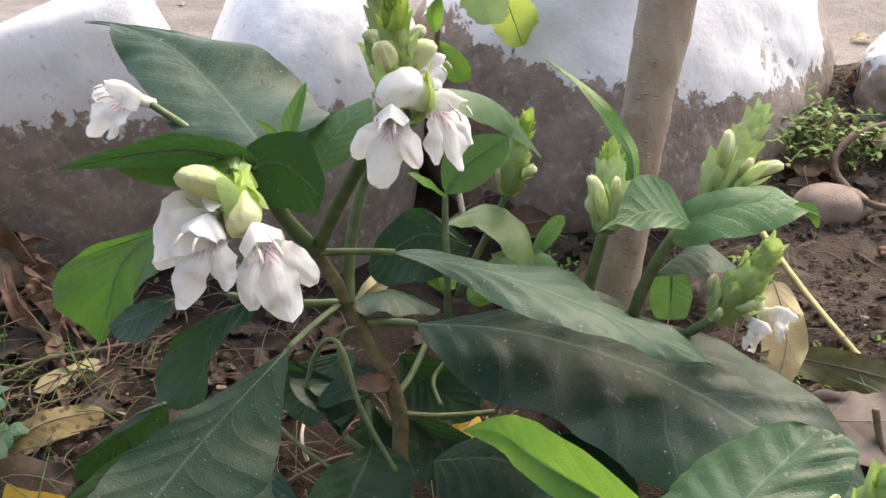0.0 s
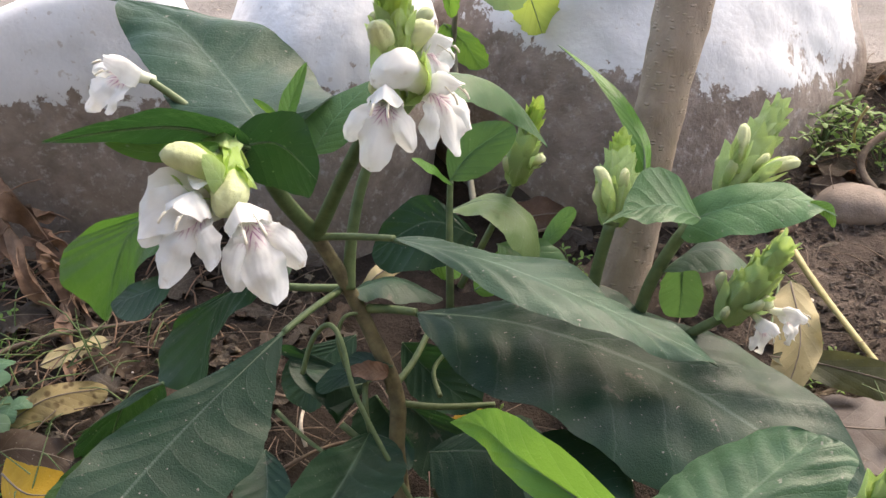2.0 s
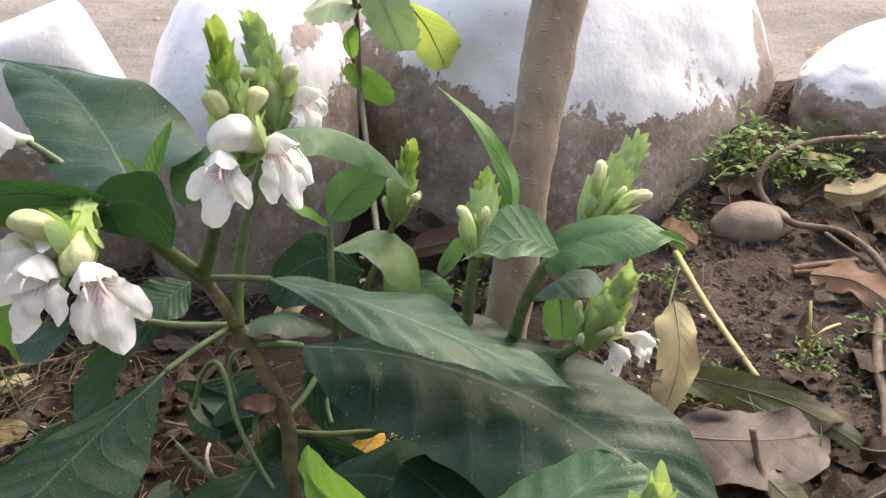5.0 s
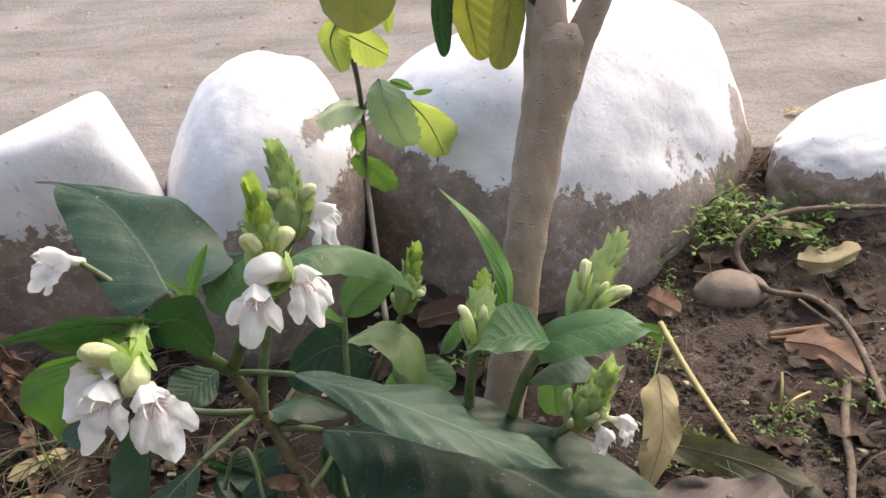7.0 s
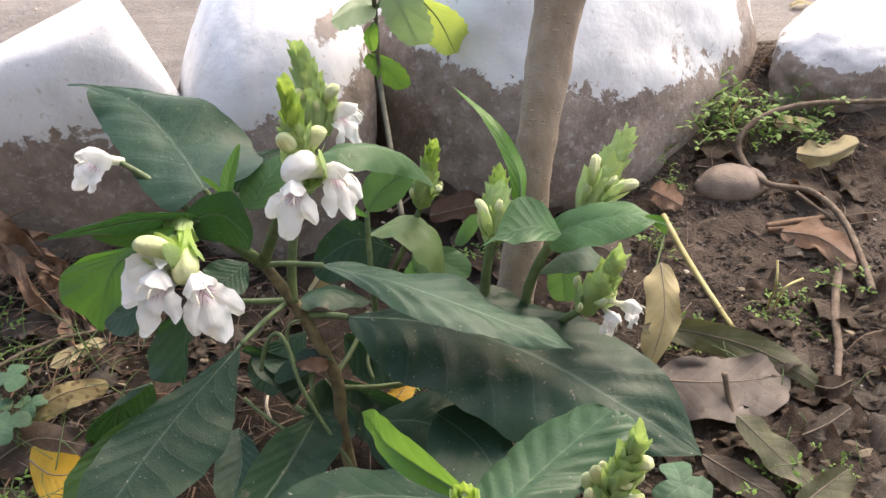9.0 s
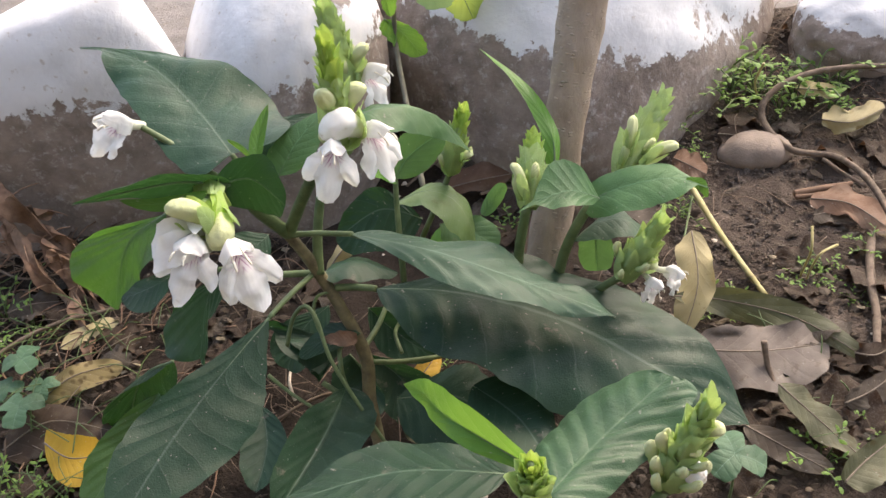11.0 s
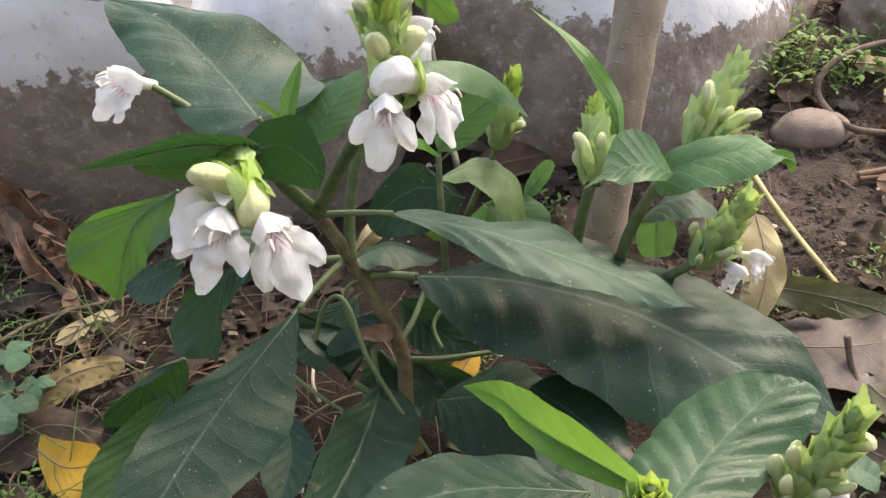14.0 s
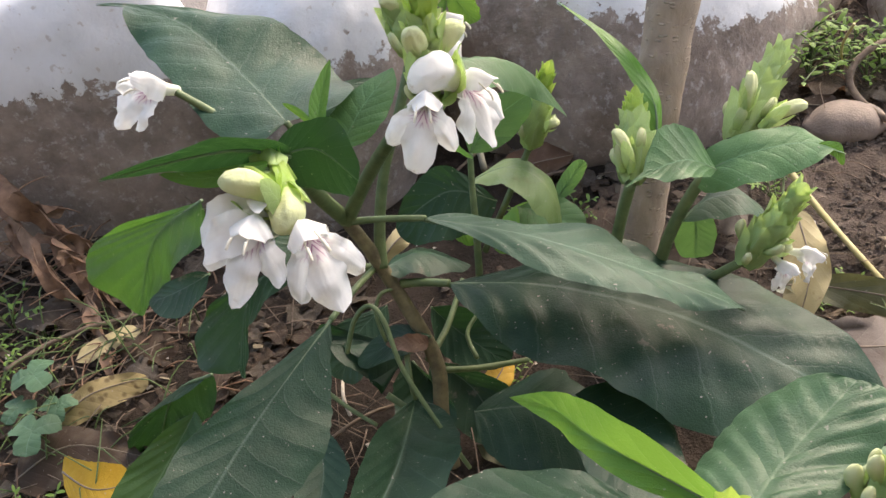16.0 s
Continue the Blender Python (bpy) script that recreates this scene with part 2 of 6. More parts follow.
def bark():
    m, nt, out = mat("smooth_bark")
    co = nt.nodes.new("ShaderNodeTexCoord")
    mp = nt.nodes.new("ShaderNodeMapping")
    mp.inputs["Scale"].default_value = (1, 1, 0.35)
    nt.links.new(co.outputs["Object"], mp.inputs[0])
    n = node(nt, "ShaderNodeTexNoise", Scale=90.0, Detail=7.0, Roughness=0.65)
    nt.links.new(mp.outputs[0], n.inputs["Vector"])
    big = tex(nt, 16, 4)
    warts = nt.nodes.new("ShaderNodeTexVoronoi")
    warts.inputs["Scale"].default_value = 260
    wide = nt.nodes.new("ShaderNodeMapping")
    wide.inputs["Scale"].default_value = (0.6, 0.6, 1.6)
    nt.links.new(co.outputs["Object"], wide.inputs[0])
    nt.links.new(wide.outputs[0], warts.inputs["Vector"])
    dot = op(nt, "MULTIPLY", grey(nt, warts.outputs["Distance"], 0.30, 0.16), grey(nt, tex(nt, 70, 3), 0.45, 0.6))
    colour = mix(nt, grey(nt, n.outputs[0], 0.3, 0.7), (0.22, 0.168, 0.125), (0.36, 0.285, 0.22))
    colour = mix(nt, op(nt, "MULTIPLY", grey(nt, big, 0.45, 0.7), 0.5), colour, (0.34, 0.285, 0.235))
    colour = mix(nt, op(nt, "MULTIPLY", dot, 0.6), colour, (0.50, 0.41, 0.32))
    h = op(nt, "ADD", n.outputs[0], op(nt, "MULTIPLY", dot, 1.0))
    surface(nt, out, colour, 0.75, bump(nt, h, 0.8, 0.0020), 0.3)
    return m


M_BARK = bark()


def whitewash():
    """Rough stone with whitewash down to a ragged line; the line's height is stored in the mesh as 'wash'."""
    m, nt, out = mat("whitewashed_stone")
    at = nt.nodes.new("ShaderNodeAttribute")
    at.attribute_name = "wash"
    ragged = op(nt, "MULTIPLY_ADD", tex(nt, 26, 8, 0.68, warp=0.4), 0.11, -0.055)
    finer = op(nt, "MULTIPLY_ADD", tex(nt, 150, 5, 0.7), 0.028, -0.014)
    level = op(nt, "ADD", op(nt, "ADD", at.outputs["Fac"], ragged), finer)
    paint = grey(nt, level, -0.0015, 0.0015)
    flakes = op(nt, "MULTIPLY", grey(nt, tex(nt, 75, 6, 0.75), 0.685, 0.70), grey(nt, at.outputs["Fac"], 0.10, 0.03))
    paint = op(nt, "MULTIPLY", paint, op(nt, "SUBTRACT", 1.0, flakes))
    geo = nt.nodes.new("ShaderNodeNewGeometry")
    for spot, stretch, radius in (((-0.056, 0.634, 0.205), (1.0, 0.6, 1.4), 0.015), ((0.262, 0.704, 0.147), (1.7, 0.2, 0.9), 0.010), ((0.275, 0.711, 0.130), (1.9, 0.2, 1.0), 0.009), ((0.365, 0.800, 0.112), (1.4, 0.7, 0.6), 0.026), ((-0.245, 0.62, 0.185), (1.0, 0.6, 1.5), 0.012)):
        mp = nt.nodes.new("ShaderNodeMapping")
        mp.inputs["Scale"].default_value = stretch
        mp.inputs["Location"].default_value = tuple(-a * c for a, c in zip(spot, stretch))
        nt.links.new(geo.outputs["Position"], mp.inputs[0])
        ln = nt.nodes.new("ShaderNodeVectorMath")
        ln.operation = "LENGTH"
        nt.links.new(mp.outputs[0], ln.inputs[0])
        worn = grey(nt, op(nt, "ADD", ln.outputs["Value"], op(nt, "MULTIPLY_ADD", tex(nt, 60, 6, 0.7), 0.05, -0.025)), radius + 0.002, radius - 0.002)
        paint = op(nt, "MULTIPLY", paint, op(nt, "SUBTRACT", 1.0, op(nt, "MULTIPLY", worn, 0.9)))
    stone = mix(nt, grey(nt, tex(nt, 34, 7, 0.65), 0.32, 0.68), (0.175, 0.142, 0.120), (0.33, 0.275, 0.238))
    stone = mix(nt, op(nt, "MULTIPLY", grey(nt, tex(nt, 16, 6, 0.7), 0.52, 0.66), 0.55), stone, (0.095, 0.074, 0.062))
    stone = mix(nt, op(nt, "MULTIPLY", grey(nt, tex(nt, 110, 5, 0.75), 0.545, 0.64), 0.5), stone, (0.47, 0.45, 0.43))
    white = mix(nt, grey(nt, tex(nt, 18, 6, 0.6), 0.35, 0.75), (0.64, 0.655, 0.67), (0.53, 0.535, 0.545))
    white = mix(nt, op(nt, "MULTIPLY", grey(nt, tex(nt, 150, 3), 0.655, 0.70), 0.65), white, (0.42, 0.38, 0.34))
    colour = mix(nt, paint, stone, white)
    grain = op(nt, "ADD", op(nt, "MULTIPLY", tex(nt, 60, 8, 0.65), op(nt, "SUBTRACT", 1.3, paint)), op(nt, "MULTIPLY", op(nt, "MULTIPLY", tex(nt, 13, 6, 0.55), paint), 1.2))
    surface(nt, out, colour, 0.85, bump(nt, grain, 0.5, 0.006), 0.25)
    return m


M_WASH = whitewash()


def earth():
    """Bed soil in front of the stones, with shade in its dark left side, pale trodden dust beyond them."""
    m, nt, out = mat("earth")
    geo = nt.nodes.new("ShaderNodeNewGeometry")
    sep = nt.nodes.new("ShaderNodeSeparateXYZ")
    nt.links.new(geo.outputs["Position"], sep.inputs[0])
    n1, n2, n3 = tex(nt, 14, 6), tex(nt, 90, 6, 0.7), tex(nt, 420, 3)
    # humus darkened: shade under and left of the bushes is in this colour
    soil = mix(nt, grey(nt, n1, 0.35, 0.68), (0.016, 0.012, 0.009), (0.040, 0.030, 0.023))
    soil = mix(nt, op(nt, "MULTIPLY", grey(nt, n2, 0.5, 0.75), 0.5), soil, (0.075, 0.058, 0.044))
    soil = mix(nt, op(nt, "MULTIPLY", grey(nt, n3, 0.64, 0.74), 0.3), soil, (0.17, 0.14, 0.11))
    # bare dry soil on the right, lightened further for the glare there
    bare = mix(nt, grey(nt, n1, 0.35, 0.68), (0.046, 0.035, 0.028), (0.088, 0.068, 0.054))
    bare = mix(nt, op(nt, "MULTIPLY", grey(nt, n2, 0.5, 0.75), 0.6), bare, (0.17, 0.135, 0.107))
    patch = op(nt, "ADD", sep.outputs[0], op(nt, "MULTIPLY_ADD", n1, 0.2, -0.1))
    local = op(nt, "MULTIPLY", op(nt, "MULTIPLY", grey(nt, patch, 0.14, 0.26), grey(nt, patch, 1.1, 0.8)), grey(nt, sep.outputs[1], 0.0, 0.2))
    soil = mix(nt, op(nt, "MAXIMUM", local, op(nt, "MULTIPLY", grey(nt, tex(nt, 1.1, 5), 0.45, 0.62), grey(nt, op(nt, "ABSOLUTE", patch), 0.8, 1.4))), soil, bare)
    dust = mix(nt, grey(nt, tex(nt, 5, 6), 0.3, 0.7), (0.20, 0.182, 0.165), (0.285, 0.262, 0.24))
    dust = mix(nt, op(nt, "MULTIPLY", grey(nt, tex(nt, 30, 6, 0.7), 0.52, 0.75), 0.55), dust, (0.20, 0.172, 0.148))
    dust = mix(nt, op(nt, "MULTIPLY", grey(nt, tex(nt, 160, 4), 0.60, 0.72), 0.5), dust, (0.15, 0.128, 0.11))
    sweep = nt.nodes.new("ShaderNodeMapping")
    sweep.inputs["Scale"].default_value = (2.2, 6.5, 1.0)
    nt.links.new(geo.outputs["Position"], sweep.inputs[0])
    streaks = node(nt, "ShaderNodeTexNoise", Scale=1.6, Detail=8.0, Roughness=0.68, Distortion=0.6)
    nt.links.new(sweep.outputs[0], streaks.inputs["Vector"])
    dust = mix(nt, op(nt, "MULTIPLY", grey(nt, streaks.outputs[0], 0.46, 0.66), 0.6), dust, (0.130, 0.112, 0.097))
    edge = op(nt, "ADD", op(nt, "SUBTRACT", sep.outputs[1], op(nt, "MULTIPLY", grey(nt, sep.outputs[0], 0.30, 0.42), 0.07)), op(nt, "MULTIPLY_ADD", n1, 0.16, -0.08))
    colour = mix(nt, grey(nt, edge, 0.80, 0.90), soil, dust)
    h = op(nt, "ADD", op(nt, "ADD", n2, op(nt, "MULTIPLY", n3, 0.4)), n1)
    surface(nt, out, colour, 0.95, bump(nt, h, 0.8, 0.006), 0.15)
    return m


M_EARTH = earth()


def petals():
    m, nt, out = mat("white_petal")
    uv = nt.nodes.new("ShaderNodeUVMap")
    uv.uv_map = "blade"
    sep = nt.nodes.new("ShaderNodeSeparateXYZ")
    nt.links.new(uv.outputs[0], sep.inputs[0])
    across = op(nt, "ABSOLUTE", op(nt, "SUBTRACT", sep.outputs[0], 0.5))
    wob = op(nt, "MULTIPLY", tex(nt, 260, 3), 1.2)
    streak = grey(nt, op(nt, "SINE", op(nt, "ADD", op(nt, "MULTIPLY_ADD", across, 46.0, op(nt, "MULTIPLY", sep.outputs[1], -34.0)), op(nt, "MULTIPLY", wob, 5.0))), 0.45, 0.85)
    zone = op(nt, "MULTIPLY", grey(nt, across, 0.30, 0.14), op(nt, "MULTIPLY", grey(nt, sep.outputs[1], 0.08, 0.20), grey(nt, sep.outputs[1], 0.52, 0.34)))
    white = mix(nt, grey(nt, tex(nt, 120, 4), 0.3, 0.7), (0.86, 0.86, 0.84), (0.78, 0.78, 0.755))
    white = mix(nt, op(nt, "MULTIPLY", grey(nt, sep.outputs[1], 0.22, 0.0), 0.55), white, (0.62, 0.68, 0.42))
    flag = nt.nodes.new("ShaderNodeAttribute")
    blush = op(nt, "MULTIPLY", op(nt, "MULTIPLY", zone, 0.45), flag.outputs["Fac"])
    white = mix(nt, blush, white, (0.62, 0.40, 0.50))
    flag.attribute_name = "streak"
    colour = mix(nt, op(nt, "MULTIPLY", op(nt, "MULTIPLY", op(nt, "MULTIPLY", streak, zone), 0.85), flag.outputs["Fac"]), white, (0.36, 0.12, 0.26))
    wither = op(nt, "MULTIPLY", grey(nt, tex(nt, 170, 5, 0.7), 0.56, 0.64), grey(nt, sep.outputs[1], 0.84, 0.97))
    colour = mix(nt, op(nt, "MULTIPLY", wither, 0.6), colour, (0.38, 0.28, 0.17))
    b = nt.nodes.new("ShaderNodeBsdfPrincipled")
    nt.links.new(colour, b.inputs["Base Color"])
    b.inputs["Roughness"].default_value = 0.6
    b.inputs["Specular IOR Level"].default_value = 0.25
    ridge = op(nt, "ADD", op(nt, "MULTIPLY", op(nt, "SINE", op(nt, "ADD", op(nt, "MULTIPLY", sep.outputs[0], 44.0), op(nt, "MULTIPLY", tex(nt, 180, 3), 9.0))), 0.4), tex(nt, 240, 4))
    nt.links.new(bump(nt, ridge, 0.12, 0.0008), b.inputs["Normal"])
    tr = nt.nodes.new("ShaderNodeBsdfTranslucent")
    nt.links.new(colour, tr.inputs["Color"])
    ms = nt.nodes.new("ShaderNodeMixShader")
    ms.inputs[0].default_value = 0.35
    nt.links.new(b.outputs[0], ms.inputs[1])
    nt.links.new(tr.outputs[0], ms.inputs[2])
    nt.links.new(ms.outputs[0], out.inputs["Surface"])
    return m


M_PETAL = petals()


def bud_skin():
    m, nt, out = mat("bud")
    uv = nt.nodes.new("ShaderNodeUVMap")
    uv.uv_map = "blade"
    sep = nt.nodes.new("ShaderNodeSeparateXYZ")
    nt.links.new(uv.outputs[0], sep.inputs[0])
    n = tex(nt, 130, 4)
    col = mix(nt, grey(nt, op(nt, "ADD", sep.outputs[1], op(nt, "MULTIPLY_ADD", n, 0.3, -0.15)), 0.15, 0.75), (0.27, 0.39, 0.12), (0.50, 0.54, 0.30))
    b = surface(nt, out, col, 0.75, bump(nt, op(nt, "ADD", n, tex(nt, 500, 3)), 0.5, 0.0010), 0.2)
    b.inputs["Subsurface Weight"].default_value = 0.15
    b.inputs["Subsurface Radius"].default_value = (0.003, 0.003, 0.001)
    return m


M_BUD = bud_skin()


# ---- builders ----
def thing(name, label, category, group="", at=(0, 0, 0)):
    ob = new(name)
    ob.location = at
    ob.empty_display_size = 0.02
    return tagged(ob, label, category, group)


def origin(ob):
    """Where a thing, or a part of one, has its origin in the world."""
    p = Vector(ob.location)
    while ob.parent:
        ob = ob.parent
        p += ob.location
    return p


def sheet_mesh(name, verts, faces, material, uvs=None, smooth=True, marks=None):
    me = bpy.data.meshes.new(name)
    me.from_pydata([tuple(v) for v in verts], [], faces)
    if uvs is not None:
        layer = me.uv_layers.new(name="blade")
        idx = np.empty(len(me.loops), dtype=np.int32)
        me.loops.foreach_get("vertex_index", idx)
        layer.data.foreach_set("uv", np.asarray(uvs, dtype=np.float32)[idx].ravel())
    for key, values in (marks or {}).items():
        me.attributes.new(key, "FLOAT", "POINT").data.foreach_set("value", np.asarray(values, dtype=np.float32))
    for m in material if isinstance(material, (list, tuple)) else [material]:
        me.materials.append(m)
    if smooth:
        me.polygons.foreach_set("use_smooth", np.ones(len(me.polygons), dtype=bool))
    me.update()
    return me


def part(name, me, parent, label=""):
    """Links a mesh in world coordinates as one part of a thing."""
    ob = new(name, me)
    if parent is not None:
        me.transform(Matrix.Translation(-origin(parent)))
        ob.parent = parent
    if label:
        ob["label"] = label
    return ob


def spline(points, s):
    n = len(points) - 1
    i = min(int(s * n), n - 1)
    u = s * n - i
    p0, p1, p2, p3 = points[max(i - 1, 0)], points[i], points[i + 1], points[min(i + 2, n)]
    return 0.5 * (2 * p1 + (p2 - p0) * u + (2 * p0 - 5 * p1 + 4 * p2 - p3) * u * u + (3 * p1 - p0 - 3 * p2 + p3) * u ** 3)


def tube_data(points, r0, r1, sides=8, steps=6, knots=0.0, seed=0):
    pts = [np.array(p, float) for p in points]
    n = steps * (len(pts) - 1)
    verts, faces, uvs = [], [], []
    ref = np.array((0.31, -0.9, 0.28))
    for i in range(n + 1):
        s = i / n
        c = spline(pts, s)
        tan = spline(pts, min(s + 0.01, 1)) - spline(pts, max(s - 0.01, 0))
        tan /= np.linalg.norm(tan) + 1e-9
        a = np.cross(tan, ref)
        a /= np.linalg.norm(a) + 1e-9
        b = np.cross(tan, a)
        r = float(np.interp(s * (len(pts) - 1), range(len(pts)), r0)) if isinstance(r0, (list, tuple)) else r0 + (r1 - r0) * s
        for k in range(sides):
            w = 2 * math.pi * k / sides
            d = a * math.cos(w) + b * math.sin(w)
            rr = r
            if knots:
                q = c * 45 + d * 1.2 + seed
                rr *= 1 + knots * 1.6 * noise.noise(Vector(q)) + knots * 0.8 * noise.noise(Vector(c * 110 + d * 2.2))
            verts.append(c + d * rr)
            uvs.append((k / sides, s))
    for i in range(n):
        for k in range(sides):
            j = (k + 1) % sides
            faces.append((i * sides + k, i * sides + j, (i + 1) * sides + j, (i + 1) * sides + k))
    faces.append(tuple(range(sides))[::-1])
    faces.append(tuple(n * sides + k for k in range(sides)))
    return verts, faces, uvs


def stem(parent, name, points, r0, r1, material, knots=0.0, label=""):
    sides, steps = (28, 14) if knots else (9, 7)
    v, f, u = tube_data(points, r0, r1, sides, steps, knots or 0.0)
    return part(name, sheet_mesh(name, v, f, material, u), parent, label)


def blade_data(mid, left, right, widest=0.45, sharp=1.6, wave=0.04, teeth=0, curl=0.0, rows=22, cols=5, seed=0, ragged=0.0, ruffle=0.07, pucker=0.0, drip=0.0):
    """A leaf blade round a midrib: left and right are the ways from midrib to edge at the widest place."""
    pts = [np.array(p, float) for p in mid]
    left, right = np.array(left, float), np.array(right, float)
    a, b = sharp * widest, sharp * (1 - widest)
    peak = (widest ** a) * ((1 - widest) ** b)
    rnd = random.Random(seed)
    p1, p2 = rnd.uniform(0, 6.28), rnd.uniform(0, 6.28)
    f1, f2 = rnd.uniform(1.6, 2.6), rnd.uniform(2.8, 4.4)
    half = 0.5 * (np.linalg.norm(left) + np.linalg.norm(right))
    verts, uvs, faces = [], [], []
    n = 2 * cols + 1
    for i in range(rows + 1):
        s = i / rows
        c = spline(pts, s)
        tan = spline(pts, min(s + 0.02, 1)) - spline(pts, max(s - 0.02, 0))
        tan /= np.linalg.norm(tan) + 1e-9
        up = np.cross(right - left, tan)
        up /= np.linalg.norm(up) + 1e-9
        up_sign = 1.0 if up[2] > 0 else -1.0
        r = s / (1 - drip)
        w = max((r ** a) * ((1 - r) ** b) / peak if 0 < r < 1 else 0.0, 0.012, 0.10 * (1 - s) / drip if drip and s > 0.5 else 0.0)
        for j in range(n):
            u = (j - cols) / cols
            k = abs(u)
            ww = w
            if teeth and k > 0.99:
                ww *= 1.0 - 0.16 * ((s * teeth) % 1.0)
            if ragged and k > 0.7:
                ww *= 1.0 - ragged * max(0.0, noise.noise(Vector((s * 7, u * 2, seed * 3.7)))) * 1.6
            if k > 0.6 and not teeth:
                ww *= 1.0 + (k - 0.6) * 2.5 * ruffle * (noise.noise(Vector((s * 9, seed * 1.7, 2 if u < 0 else 8))) + 0.5 * noise.noise(Vector((s * 23, seed * 2.3, 5 if u < 0 else 1))))
            way = (left if u < 0 else right) * k
            bend = wave * half * k * k * (math.sin(6.28 * f1 * s + p1 + (2.1 if u < 0 else 0)) + 0.5 * math.sin(6.28 * f2 * s + p2 + u))
            bend -= curl * half * k * k * w
            if pucker:
                saw = ((s - 0.36 * (0.5 * k) ** 0.8) * 9.0 + 0.5) % 1.0
                ridge = saw / 0.8 if saw < 0.8 else (1 - saw) / 0.2
                bend += pucker * up_sign * (0.75 * ridge + 0.5 * noise.noise(Vector((s * 8, u * 3, seed * 1.3)))) * min(1.0, 4 * k * (1 - k) + 0.35 * k)
            verts.append(c + way * ww + up * bend * min(1, w * 1.5))
            uvs.append((0.5 + 0.5 * u, s))
    for i in range(rows):
        for j in range(n - 1):
            q = i * n + j
            faces.append((q, q + 1, q + n + 1, q + n))
    return verts, faces, uvs


def merged(*chunks):
    verts, faces, uvs = [], [], []
    for v, f, u in chunks:
        k = len(verts)
        verts += list(v)
        uvs += list(u)
        faces += [tuple(q + k for q in face) for face in f]
    return verts, faces, uvs


COUNT = [0]


def leaf(parent, mid, left, right, widest=0.45, stalk=(), young=0.0, sharp=1.9, wave=0.05, teeth=0, drip=0.0, curl=0.12, mat=None, name="leaf", label="", ragged=0.0, quilt=1.0):
    """A leaf with its midrib and stalk as one part."""
    COUNT[0] += 1
    big = np.linalg.norm(np.subtract(mid[-1], mid[0]))
    rows = 36 if (big > 0.1 or teeth) else 20
    if teeth:
        rows = teeth * 4
    large = big > 0.05 and not teeth and name == "leaf"
    blade = blade_data(mid, left, right, widest, sharp, wave, teeth, curl, 108 if large else rows, 9 if large else 6, COUNT[0], ragged, pucker=quilt * min(0.010 * big, 0.028 * np.linalg.norm(np.subtract(right, left))) if large else 0.0, drip=drip)
    thick = 0.0007 + 0.006 * min(big, 0.25)
    up = np.cross(np.subtract(right, left), np.subtract(mid[-1], mid[0]))
    up /= np.linalg.norm(up) + 1e-9
    if up[2] < 0:
        up = -up
    if mat is None:
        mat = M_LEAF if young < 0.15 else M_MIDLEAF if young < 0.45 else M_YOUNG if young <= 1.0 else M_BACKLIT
    ob = part(name, sheet_mesh(name, blade[0], blade[1], mat, blade[2]), parent, label)
    if name == "leaf" and big > 0.02:
        rib = tube_data([np.array(p) - up * thick * 0.62 for p in mid], thick * 0.8, thick * 0.15, 6, 8)
        part("midrib", sheet_mesh("midrib", *rib[:2], M_RIB), ob)
    if stalk:
        leg = tube_data([*stalk, mid[0]], thick * 1.25, thick, 7, 6)
        part("petiole", sheet_mesh("petiole", *leg[:2], M_STEM), ob)
    return ob


def frame_of(out, up):
    y = Vector(out).normalized()
    x = y.cross(Vector(up)).normalized()
    z = x.cross(y)
    return np.array((x, y, z)).T


def bract_mesh(size, material, seed):
    """A broad cupped bract with a short point, hollow side to the axis, leaning outwards along y."""
    rnd = random.Random(seed)
    lean, w = rnd.uniform(0.04, 0.09), rnd.uniform(0.27, 0.34)
    mid = [np.array((0, 0, 0)), np.array((0, size * (lean + 0.08), size * 0.33)), np.array((0, size * (lean + 0.12), size * 0.68)), np.array((rnd.uniform(-0.05, 0.05) * size, size * (lean + 0.16), size))]
    v, f, u = blade_data(mid, (-w * size, -0.22 * size, 0), (w * size, -0.22 * size, 0), 0.40, 1.5, 0.10, 0, 0.10, 12, 4, seed)
    return sheet_mesh("bract", v, f, material, u)


def thumb_mesh(material, seed):
    """A young bud of unit length along z: a bent thumb with a folded, blunt end."""
    rnd = random.Random(seed + 40)
    verts, faces, uvs = [], [], []
    sides, rows = 12, 12
    for i in range(rows + 1):
        s = i / rows
        r = 0.15 * (0.65 + 0.35 * math.sin(s * math.pi)) * math.sqrt(max(0.0, 1 - max(0, (s - 0.72) / 0.28) ** 2.4)) + 0.035 * math.sin(s * 7 + seed)* s * (1 - s)
        for k in range(sides):
            w = 2 * math.pi * k / sides
            q = r * (1 + 0.14 * math.cos(2 * w + seed) + 0.05 * math.cos(3 * w + 4 * s))
            verts.append((q * math.cos(w), q * math.sin(w) + 0.22 * math.sin(s * 2.2), s * (1 - 0.08 * s)))
            uvs.append((k / sides, s))
    for i in range(rows):
        for k in range(sides):
            j = (k + 1) % sides
            faces.append((i * sides + k, i * sides + j, (i + 1) * sides + j, (i + 1) * sides + k))
    return sheet_mesh("young_bud", verts, faces, material, uvs)


BRACTS = {}


